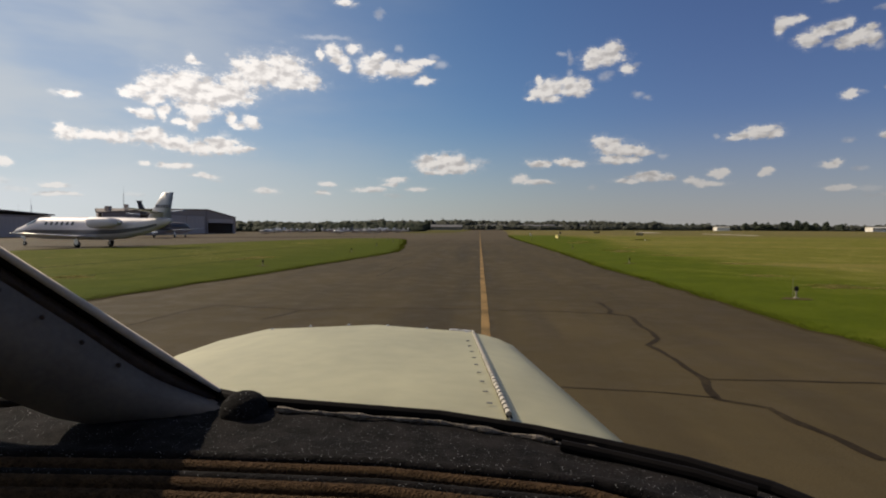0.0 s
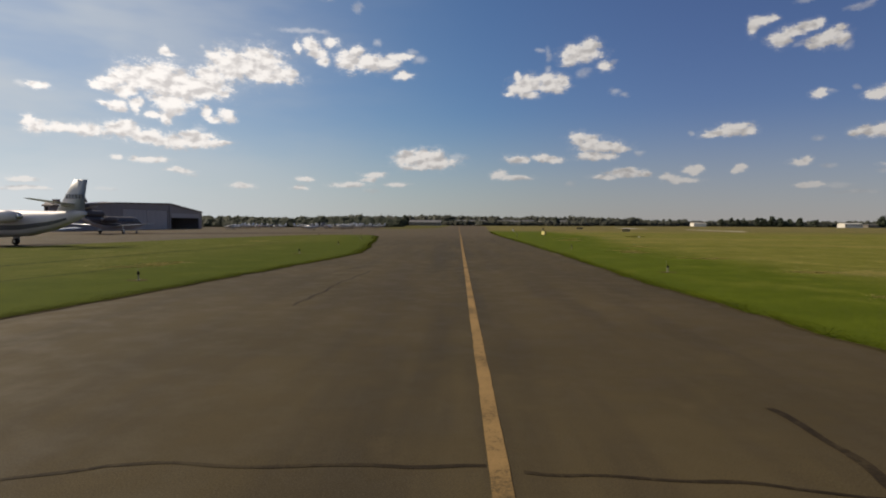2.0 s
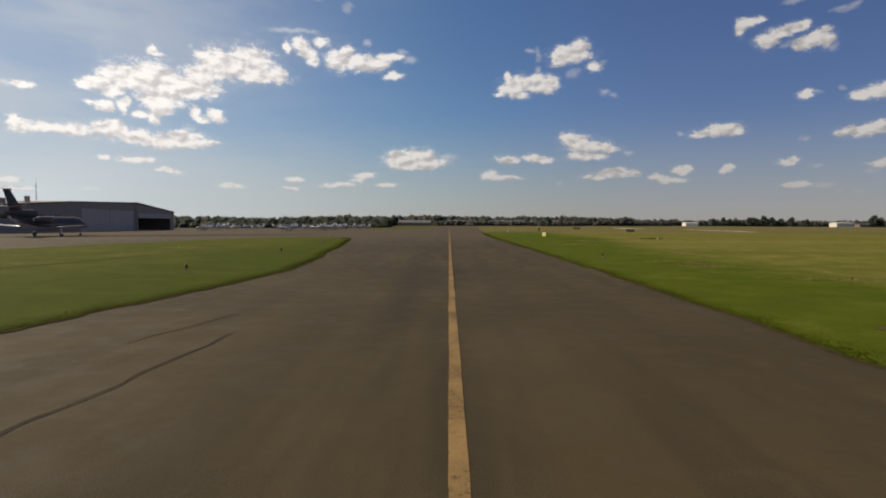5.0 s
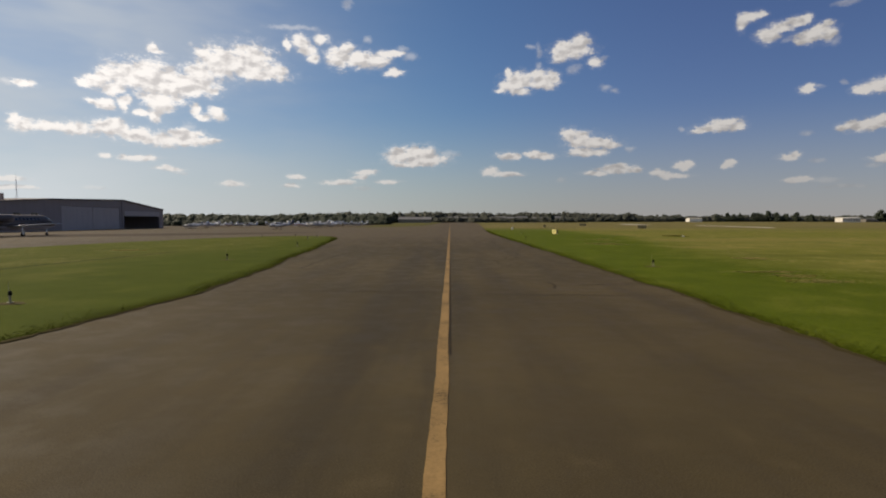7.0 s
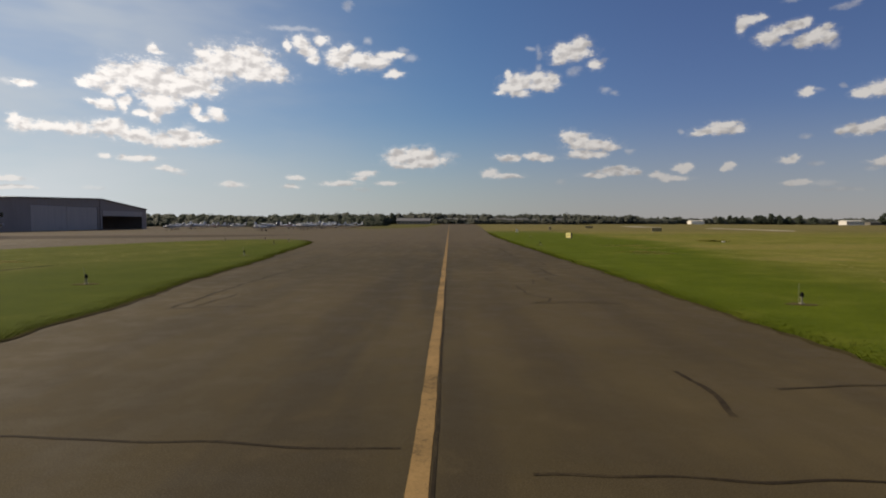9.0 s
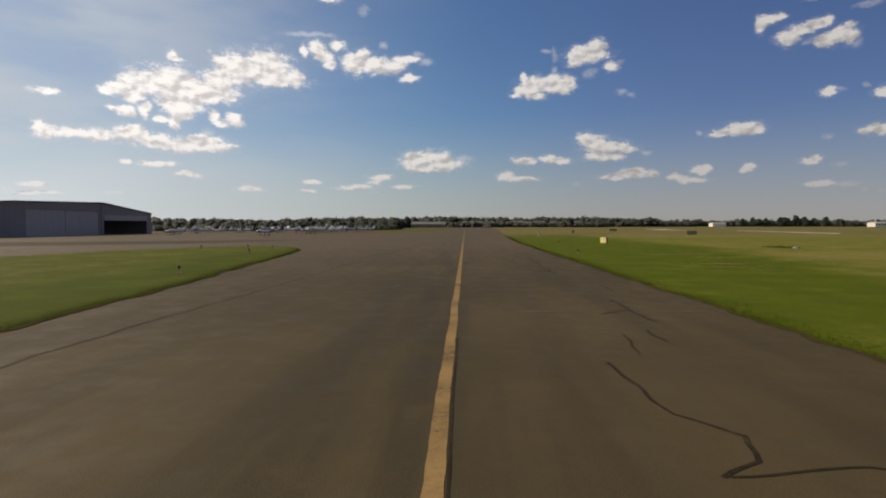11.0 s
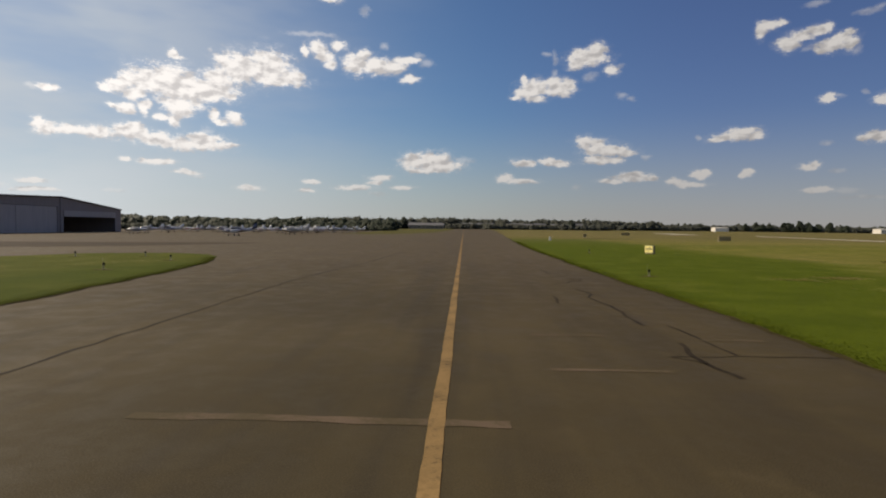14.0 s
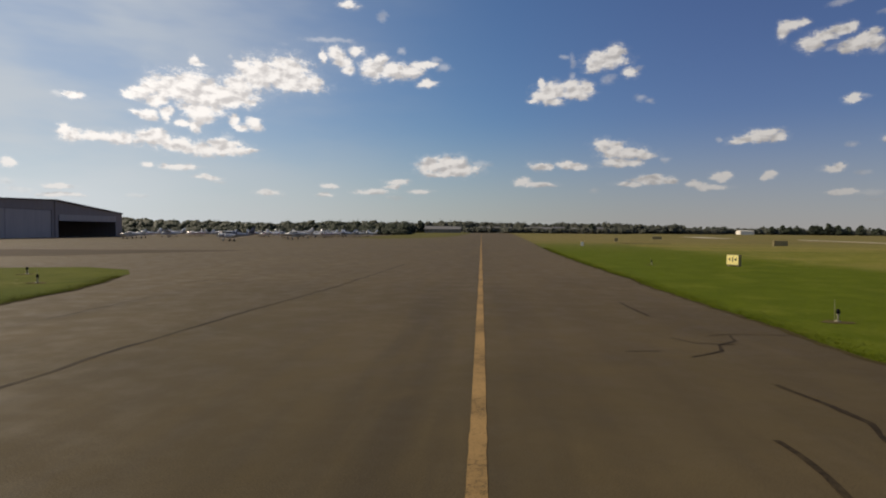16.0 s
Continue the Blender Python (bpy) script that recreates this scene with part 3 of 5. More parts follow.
def fuselage(bm, stations, n=24, dense=4):
    xs = [s[0] for s in stations]
    xs = [a + (b - a) * k / dense for a, b in zip(xs, xs[1:]) for k in range(dense)] + [xs[-1]]
    rings = [[bm.verts.new(skin_point(stations, x, k * 2 * math.pi / n)) for k in range(n)] for x in xs]
    for a, b in zip(rings, rings[1:]):
        for k in range(n):
            bm.faces.new((a[k], a[(k + 1) % n], b[(k + 1) % n], b[k]))
    bm.faces.new(rings[0])
    bm.faces.new(rings[-1])
    return bm


def patch(bm, stations, x0, x1, a0, a1, lift=0.012, nx=8, na=6, taper=0.0):
    """A piece of skin (window, stripe, windscreen) proud of the body by lift; angles in degrees from the top to the left side."""
    grid = []
    for i in range(nx + 1):
        u = i / nx
        x = x0 + (x1 - x0) * u
        row = []
        for j in range(na + 1):
            v = j / na
            a = radians(a0 + (a1 - a0) * v)
            row.append(bm.verts.new(skin_point(stations, x + taper * v, a, lift)))
        grid.append(row)
    for i in range(nx):
        for j in range(na):
            bm.faces.new((grid[i][j], grid[i + 1][j], grid[i + 1][j + 1], grid[i][j + 1]))
    return bm


FOIL = ((0.0, 0.0), (0.03, 0.35), (0.12, 0.75), (0.3, 1.0), (0.6, 0.72), (1.0, 0.02), (0.6, -0.5), (0.3, -0.75), (0.12, -0.6), (0.03, -0.3))


def surface(bm, secs):
    """A wing, fin or tailplane through sections (leading edge point, chord, thickness, up direction of thickness)."""
    rings = []
    for lead, chord, thick, up in secs:
        lead, up = Vector(lead), Vector(up)
        rings.append([bm.verts.new(lead + Vector((-u * chord, 0, 0)) + up * (v * thick / 2)) for u, v in FOIL])
    n = len(FOIL)
    for a, b in zip(rings, rings[1:]):
        for k in range(n):
            bm.faces.new((a[k], a[(k + 1) % n], b[(k + 1) % n], b[k]))
    bm.faces.new(rings[0])
    bm.faces.new(rings[-1])
    return bm


def wheel(parent, x, y, r, w, hub=True):
    bm = bmesh.new()
    m = Matrix.Translation((x, y, r)) @ Matrix.Rotation(math.pi / 2, 4, "Z")
    lathe(bm, ((-w / 2, r * 0.6), (-w / 2, r * 0.86), (-w / 3, r * 0.97), (0, r), (w / 3, r * 0.97), (w / 2, r * 0.86), (w / 2, r * 0.6)), m, 18)
    t = part("tyre", bm, TYRE, parent, "", True)
    if hub:
        bm = bmesh.new()
        lathe(bm, ((-w * 0.52, r * 0.3), (-w * 0.45, r * 0.55), (w * 0.45, r * 0.55), (w * 0.52, r * 0.3)), m, 14)
        part("rim", bm, METAL, t)
    return t

# ---------- ground and pavement ----------
rng = random.Random(4)


def wavy(points, step=0.6, amp=0.12, seed=0.0):
    """A polyline made finer, with the ragged wander of a grown-over edge."""
    out = []
    for (x0, y0), (x1, y1) in zip(points, points[1:]):
        n = max(1, int(math.hypot(x1 - x0, y1 - y0) / step))
        d = Vector((y0 - y1, x1 - x0)).normalized()
        for k in range(n):
            x, y = x0 + (x1 - x0) * k / n, y0 + (y1 - y0) * k / n
            w = amp * (noise.noise((x * 0.55, y * 0.55, seed)) + 0.6 * noise.noise((x * 2.1, y * 2.1, seed + 5)))
            out.append((x + d.x * w, y + d.y * w))
    return out + [points[-1]]


def fall(x):
    """The apron drains: it drops a little, away from the taxiway, as far as the hangars."""
    return -0.009 * min(max(-14.0 - x, 0.0), 96.0)


RIGHT = [(6.6, -60), (6.55, 8), (6.45, 16), (6.1, 30), (6.35, 46), (6.35, 62), (6.4, 80), (6.2, 95), (6.4, 120), (7.0, 140), (8.6, 175), (10.8, 225), (14.0, 300), (19.0, 420), (24.0, 640)]
FRONT = [(-14.5, -60), (-12.6, 4), (-10.6, 14.5), (-9.3, 23), (-8.2, 33), (-7.2, 41), (-6.9, 47), (-7.5, 55), (-8.5, 63), (-9.6, 73), (-10.8, 82), (-12.0, 92), (-13.25, 98), (-14.9, 102)]
REAR = [(-14.9, 102), (-16.5, 104.6), (-20, 106.3), (-25, 105), (-28.7, 98), (-31.5, 89), (-34, 77), (-35.6, 64), (-37.2, 53), (-42, 46), (-60, 35), (-145, 12)]


def fill(name, outline, z, mat, label, category, thick=0.08):
    bm = bmesh.new()
    vs = [bm.verts.new((x, y, z)) for x, y in outline]
    es = [bm.edges.new((a, b)) for a, b in zip(vs, vs[1:] + vs[:1])]
    bmesh.ops.triangle_fill(bm, edges=es, use_beauty=True, use_dissolve=False, normal=(0, 0, 1))
    low = [bm.verts.new((x, y, z - thick)) for x, y in outline]
    n = len(vs)
    for k in range(n):
        bm.faces.new((vs[k], low[k], low[(k + 1) % n], vs[(k + 1) % n]))
    for x in (-14.0, -110.0):
        bmesh.ops.bisect_plane(bm, geom=bm.verts[:] + bm.edges[:] + bm.faces[:], plane_co=(x, 0, 0), plane_no=(1, 0, 0))
    for v in bm.verts:
        v.co.z += fall(v.co.x)
    return tagged(part(name, bm, mat), label, category, "", "structure")


S = 5200.0
strips = (-S, -110.0, -14.0, S)
sheet("ground", [(x, y, -0.03 + fall(x)) for y in (-S, S) for x in strips], [(0, 1, 5, 4), (1, 2, 6, 5), (2, 3, 7, 6)], GRASS, "structure", "mown airfield grass, lush by the taxiway and drier beyond", "grass")

right_edge = wavy(RIGHT, 0.6, 0.16, 1.0)
front_edge = wavy(FRONT, 0.6, 0.2, 7.0)
rear_edge = wavy(REAR, 0.8, 0.15, 11.0)
pave = right_edge + [(-7.5, 640), (-7.5, 420), (-8.2, 300), (-10, 246), (-15, 216), (-22, 205), (-32, 216), (-36, 320), (-150, 320), (-150, -60)]
fill("taxiway", pave, 0.0, ASPHALT, "worn brown-grey asphalt taxiway and apron with sealed cracks", "taxiway")
fill("grass_island", front_edge[:-1] + rear_edge + [(-149, -59.5), (-14.5, -59.5)], 0.012, GRASS, "green mown grass island between taxiway and apron", "grass", 0.01)

fill("asphalt_patch", wavy([(-75, 109), (-45, 113), (-31, 118.5), (-22, 130), (-26, 131), (-42, 131), (-75, 130), (-75, 109)], 1.0, 0.5, 5.0)[:-1], 0.004, PATCH, "darker resurfaced strip of apron asphalt", "pavement", 0.003)

# far runway across the field and its pale shoulders
fill("runway", [(86, 302), (94, 294), (106, 362), (96, 362)], -0.022, CONCRETE, "pale concrete runway across the field", "runway", 0.006)
fill("runway", [(90, 192), (97, 202), (109, 284), (102, 268)], -0.022, CONCRETE, "pale concrete runway across the field", "runway", 0.006)


def ribbon(name, pts, w, z, mat, label, category, ragged=0.35, parent=None, seed=0.0):
    """A flat strip along a polyline, of uneven width."""
    fine = []
    for (x0, y0), (x1, y1) in zip(pts, pts[1:]):
        n = max(1, int(math.hypot(x1 - x0, y1 - y0) / 0.16))
        fine += [(x0 + (x1 - x0) * k / n, y0 + (y1 - y0) * k / n) for k in range(n)]
    fine.append(pts[-1])
    verts, faces = [], []
    for k, (x, y) in enumerate(fine):
        a, b = fine[max(k - 1, 0)], fine[min(k + 1, len(fine) - 1)]
        d = Vector((a[1] - b[1], b[0] - a[0])).normalized()
        j = 0.35 * w * noise.noise((x * 1.9, y * 1.9, 3 + seed)) * min(1.0, ragged * 2.5) * (0.2 if ragged < 0.1 else 1.0) + (0.09 * noise.noise((x * 1.3, y * 1.3, 9)) if ragged > 0.25 else 0.02 * noise.noise((x * 0.4, y * 0.4, 9)))
        h = w / 2 * (1 + ragged * 1.6 * noise.noise((x * 3.1, y * 3.1, seed)))
        if ragged > 0.3 and k in (0, len(fine) - 1):
            h *= 0.25
        verts += [(x + d.x * s, y + d.y * s, z + fall(x + d.x * s)) for s in (j + h, j - h)]
        if k:
            faces.append((2 * k - 2, 2 * k - 1, 2 * k + 1, 2 * k))
    ob = sheet(name, verts, faces, mat, "structure", label, category)
    return ob


# thin worn fringe of soil where turf meets asphalt
ribbon("soil_fringe", [(x - 0.02, y) for x, y in right_edge if 2 < y < 170], 0.14, 0.006, FRINGE, "thin brown soil fringe at the turf edge", "soil", 0.6, None, 2.0)
ribbon("soil_fringe", [(x + 0.05, y) for x, y in front_edge if 4 < y < 101], 0.13, 0.017, FRINGE, "thin brown soil fringe at the turf edge", "soil", 0.6, None, 5.0)
ribbon("centre_line", [(0, -60), (0, 200), (0, 620)], 0.17, 0.006, LINE, "worn yellow painted taxiway centre line", "road marking", 0.08)
ribbon("line_border", [(0.115, 40), (0.115, 62)], 0.03, 0.005, SEALANT, "dark sealed joint beside the yellow line", "road joint", 0.2)


def crack(w, *pts):
    ribbon("sealed_crack", list(pts), w * 0.8, 0.004, SEALANT, "dark tar-sealed crack in the asphalt", "crack", 0.3, None, pts[0][1])


crack(0.13, (3.1, 15.6), (3.1, 14.4), (3.0, 13.6), (3.3, 13.2), (3.2, 11.9), (3.15, 10.9), (3.15, 10.5), (2.8, 9.9), (2.85, 8.9), (2.85, 8.2), (2.85, 7.6), (2.7, 6.8), (3.1, 6.5), (3.2, 5.8), (3.4, 5.1))
crack(0.06, (0.2, 13.9), (1.4, 13.75), (3.0, 13.55))
crack(0.07, (2.9, 7.7), (4.0, 7.75), (5.2, 7.65), (6.4, 7.7))
crack(0.05, (0.9, 7.2), (1.8, 7.05), (2.7, 6.9))
crack(0.07, (-7.2, 10.8), (-7.0, 13.2), (-6.8, 13.9), (-5.6, 13.7), (-4.4, 13.3), (-3.2, 13.85), (-0.1, 13.95))
crack(0.09, (-4.8, 11.9), (-4.4, 13.3))
crack(0.10, (-4.3, 22.8), (-4.25, 26.3), (-4.3, 28.4), (-4.05, 31.5), (-4.0, 33.0))
crack(0.07, (-5.4, 32.1), (-4.7, 35.1))
crack(0.05, (0.9, 46.9), (3.2, 46.85), (5.7, 46.7), (6.4, 46.7))
crack(0.07, (4.2, 49.3), (5.2, 49.5), (6.3, 49.6))
crack(0.10, (3.3, 50.1), (3.35, 49.4), (3.2, 48.3))
crack(0.07, (2.35, 60.3), (2.42, 58.0), (2.95, 57.4), (2.75, 56.8), (2.33, 56.45))
crack(0.05, (2.35, 56.55), (3.6, 56.7), (4.6, 56.45))
crack(0.05, (3.15, 62.4), (2.95, 60.8))
crack(0.05, (-6.2, 47.3), (-3.8, 47.6), (-0.2, 47.4))
crack(0.04, (0.2, 46.1), (0.6, 46.1))
crack(0.06, (-6.2, 55.2), (-5.4, 55.55), (-4.3, 55.6))
crack(0.07, (-5.7, 55.6), (-5.55, 57.9))
crack(0.08, (4.75, 71.2), (4.82, 70.3), (4.7, 69.3))
crack(0.10, (-6.15, 55.4), (-6.3, 59.4), (-6.3, 63.0), (-6.0, 69.4), (-5.8, 75.0), (-5.85, 80.0), (-5.9, 87.0), (-5.6, 92.0), (-5.0, 98.0), (-4.4, 112.0))
crack(0.09, (4.2, 67.3), (4.1, 65.7), (4.2, 63.8))
crack(0.07, (3.3, 64.9), (4.1, 65.5))
crack(0.09, (3.7, 62.9), (3.7, 61.8))
crack(0.10, (3.95, 86.7), (4.1, 85.8), (4.12, 85.2), (3.88, 84.4), (4.0, 82.9), (4.1, 82.1), (4.0, 80.9), (4.0, 80.4), (4.0, 79.7))
crack(0.08, (4.5, 79.8), (4.6, 78.9), (4.6, 78.2), (4.6, 77.0))
crack(0.11, (4.1, 78.0), (4.0, 77.4), (3.9, 76.9), (3.9, 76.4), (4.0, 75.6))
crack(0.06, (3.5, 76.85), (4.8, 77.0), (6.2, 77.0))
crack(0.05, (3.5, 76.8), (3.8, 76.6), (3.9, 76.4))
crack(0.09, (2.85, 84.6), (2.82, 83.8), (2.8, 83.0))
crack(0.05, (3.6, 89.95), (3.9, 89.45), (4.55, 89.4))
crack(0.08, (4.45, 90.3), (4.9, 90.45), (4.72, 89.8), (4.25, 89.3), (4.1, 88.8), (3.4, 88.3))
crack(0.05, (4.9, 90.45), (6.1, 90.5))
crack(0.08, (3.93, 95.4), (4.0, 92.7))
crack(0.06, (3.9, 100.0), (3.94, 98.8))
crack(0.05, (2.45, 88.6), (3.05, 88.7))
crack(0.09, (-14.4, 106.8), (-12.0, 108.5), (-9.5, 112.0))
crack(0.08, (-22.0, 116.0), (-12.0, 122.0), (-6.0, 134.0))
crack(0.06, (-9.3, 90.6), (-9.4, 94.5))
crack(0.05, (-11.2, 101.1), (-11.8, 104.5))
crack(0.16, (-10.7, 99.0), (-10.3, 99.9), (-9.8, 100.7))
crack(0.12, (-9.1, 98.4), (-8.8, 99.2), (-8.6, 100.0))


def old_bar(x0, x1, y, w):
    ribbon("old_marking", [(x0, y), ((x0 + x1) / 2, y + 0.02), (x1, y)], w, 0.0045, OLDPAINT, "faded blacked-out paint bar across the asphalt", "road marking", 0.2, None, y)


old_bar(1.3, 2.95, 65.1, 0.2)
old_bar(4.6, 5.9, 65.3, 0.28)
old_bar(-1.0, 3.3, 68.2, 0.07)
old_bar(-3.2, 0.75, 73.6, 0.2)
old_bar(1.5, 2.9, 78.5, 0.15)
old_bar(4.6, 5.7, 78.3, 0.18)
old_bar(1.5, 3.25, 75.9, 0.14)
for x in (3.30, 3.42):
    ribbon("old_marking", [(x + 0.02, 66.6), (x - 0.02, 67.6), (x - 0.05, 68.6)], 0.06, 0.0045, OLDPAINT, "faded remains of a pale guide line", "road marking", 0.5, None, x)

ribbon("rut_shadow_strip", [(-22, 18), (-21.2, 28), (-20.5, 36), (-19.7, 45.6), (-18.8, 51), (-18.2, 60), (-17.5, 67.5)], 0.3, 0.016, RUT_SHADE, "dark strip on the grass island, for wheel rut and painted jet shadow", "rut", 0.5, None, 1.0)
# shadow of the jet's tail, painted on the grass as a dark strip
ribbon("rut_shadow_strip", [(-30.5, 50.2), (-28.5, 51.5), (-26.0, 53.4)], 0.7, 0.016, RUT_SHADE, "dark strip on the grass island, for wheel rut and painted jet shadow", "rut", 0.5, None, 4.0)
ribbon("rut_shadow_strip", [(-16.2, 20.5), (-15.2, 28), (-14.4, 33.4)], 0.16, 0.016, RUT_SHADE, "faint mower track in the island grass", "rut", 0.5, None, 6.0)

# ---------- hangars ----------


def wall_quad(bm, x0, x1, y0, y1, z0, z1a, z1b):
    """An upright wall piece along y, with a top that runs from z1a to z1b."""
    p = [(x0, y0, z0), (x1, y0, z0), (x1, y1, z0), (x0, y1, z0), (x0, y0, z1a), (x1, y0, z1a), (x1, y1, z1b), (x0, y1, z1b)]
    v = [bm.verts.new(q) for q in p]
    for f in ((0, 1, 2, 3), (4, 5, 6, 7), (0, 1, 5, 4), (1, 2, 6, 5), (2, 3, 7, 6), (3, 0, 4, 7)):
        bm.faces.new([v[k] for k in f])


HX = -105.0
PROFILE = [(152.0, 5.6), (180.0, 7.4), (212.5, 8.25), (238.0, 5.65)]


def roof_z(y):
    return float(np.interp(y, [p[0] for p in PROFILE], [p[1] for p in PROFILE]))


hangar = thing("hangar", "large slate-grey metal hangar with one door open", "hangar", pose(0, 0, 0))
bm = bmesh.new()
for y0, y1 in ((152.0, 180.0), (180.0, 184.0)):
    wall_quad(bm, HX - 0.4, HX, y0, y1, -1.0, roof_z(y0), roof_z(y1))
wall_quad(bm, HX - 0.4, HX, 184.0, 211.2, 5.9, roof_z(184), roof_z(211.2))
wall_quad(bm, HX - 0.4, HX, 211.2, 213.4, -1.0, roof_z(211.2), roof_z(213.4))
wall_quad(bm, HX - 0.4, HX, 213.4, 235.6, 4.8, roof_z(213.4), roof_z(235.6))
wall_quad(bm, HX - 0.4, HX, 235.6, 238.0, -1.0, roof_z(235.6), roof_z(238))
part("front_wall", bm, WALL, hangar)
DEPTH = ((152.0, 1.0), (180.0, 20.5), (212.5, 44.0), (238.0, 61.0))


def block(bm, low, high):
    """A solid between a lower and an upper quad."""
    v = [bm.verts.new(q) for q in (*low, *high)]
    for f in ((0, 1, 2, 3), (4, 5, 6, 7), (0, 1, 5, 4), (1, 2, 6, 5), (2, 3, 7, 6), (3, 0, 4, 7)):
        bm.faces.new([v[k] for k in f])


bm = bmesh.new()
box(bm, (HX - 30, 238.2, 2.35), (60, 0.4, 6.7))
part("side_wall", bm, WALL, hangar)
bm = bmesh.new()
for (a, da), (b, db) in zip(DEPTH, DEPTH[1:]):
    low = ((HX - da, a, -1.0), (HX - db, b, -1.0), (HX - db - 0.4, b, -1.0), (HX - da - 0.4, a, -1.0))
    block(bm, low, [(x, y, roof_z(y)) for x, y, z in low])
part("back_wall", bm, WALL, hangar, "slanting back wall of slate cladding")
bm = bmesh.new()
for (a, da), (b, db) in zip(DEPTH, DEPTH[1:]):
    plan = ((HX + 0.5, a), (HX + 0.5, b), (HX - db - 1.0, b), (HX - da - 1.0, a))
    block(bm, [(x, y, roof_z(y) + 0.02) for x, y in plan], [(x, y, roof_z(y) + 0.35) for x, y in plan])
part("roof", bm, ROOF, hangar)
for k in range(4):
    y0 = 184.1 + k * 6.77
    bm = bmesh.new()
    box(bm, (HX - 0.12 - 0.12 * (k % 2), y0 + 3.38, 2.5), (0.1, 6.8, 6.7))
    leaf = part("door_leaf", bm, DOOR, hangar, "pale grey sliding hangar door leaf")
    bm = bmesh.new()
    for z in (0.6, 2.4, 4.2):
        box(bm, (HX - 0.05 - 0.12 * (k % 2), y0 + 3.38, z), (0.05, 6.7, 0.12))
    part("door_rail", bm, DOOR, leaf)
bm = bmesh.new()
box(bm, (HX + 0.06, 224.5, 4.15), (0.1, 22.0, 1.6))
part("door_transom", bm, TRANSOM, hangar, "pale grey panel above the open door")
bm = bmesh.new()
box(bm, (HX - 20, 224.5, -0.86), (39, 22, 0.06))
part("slab", bm, INSIDE, hangar)
bm = bmesh.new()
box(bm, (HX + 0.12, 212.3, 3.65), (0.25, 0.5, 9.1))
part("door_post", bm, WALL, hangar)
for y, w, h in ((158.0, 1.6, 1.4), (166.5, 0.5, 1.7)):
    bm = bmesh.new()
    box(bm, (HX - 2.5, y, roof_z(y) + 0.3 + h / 2), (1.2, w, h), 0, 0.05)
    part("roof_unit", bm, WALL, hangar, "grey unit on the hangar roof")
for y in (155.5, 168.0, 174.0):
    bm = bmesh.new()
    box(bm, (HX + 0.03, y, 3.2), (0.08, 2.2, 1.2))
    w = part("window", bm, GLASS, hangar)
    bm = bmesh.new()
    box(bm, (HX + 0.06, y, 2.56), (0.16, 2.4, 0.08))
    part("sill", bm, METAL, w)

hangar2 = thing("hangar", "low dark-roofed hangar behind the apron", "hangar", pose(0, 0, 0))
bm = bmesh.new()
box(bm, (-140, 117, 1.75), (60, 44, 5.5))
part("shell", bm, WALL, hangar2)
bm = bmesh.new()
for s in (-1, 1):
    v = [bm.verts.new(q) for q in ((-109.2, 117, 5.55), (-171, 117, 5.55), (-171, 117 + s * 22.5, 4.55), (-109.2, 117 + s * 22.5, 4.55), (-109.2, 117, 5.85), (-171, 117, 5.85), (-171, 117 + s * 22.5, 4.85), (-109.2, 117 + s * 22.5, 4.85))]
    for f in ((0, 1, 2, 3), (4, 5, 6, 7), (0, 1, 5, 4), (1, 2, 6, 5), (2, 3, 7, 6), (3, 0, 4, 7)):
        bm.faces.new([v[k] for k in f])
part("roof", bm, ROOF, hangar2)
bm = bmesh.new()
box(bm, (-109.95, 117, 1.6), (0.12, 30, 4.8))
part("door", bm, DOOR, hangar2, "pale closed sliding door")


def mast(x, y, h):
    t = thing("radio_mast", "thin grey lattice radio mast", "mast", pose(x, y, fall(x)), "masts behind the hangars")
    bm = bmesh.new()
    for k in range(3):
        a = k * 2.094
        rod(bm, (0.35 * math.cos(a), 0.35 * math.sin(a), 0), (0.12 * math.cos(a), 0.12 * math.sin(a), h), 0.05, 0.03, 5)
    for z in range(1, int(h)):
        r = 0.35 - 0.23 * z / h
        for k in range(3):
            a, b = k * 2.094, (k + 1) * 2.094
            rod(bm, (r * math.cos(a), r * math.sin(a), z), (r * math.cos(b), r * math.sin(b), z + 0.8), 0.02, None, 4)
    part("lattice", bm, METAL, t)
    bm = bmesh.new()
    rod(bm, (0, 0, h), (0, 0, h + 2.2), 0.03, 0.015, 6)
    part("aerial", bm, METAL, t)


mast(-134, 206, 15.5)
mast(-145, 175, 9.5)
mast(-150, 175.6, 7.5)

# ---------- aircraft ----------


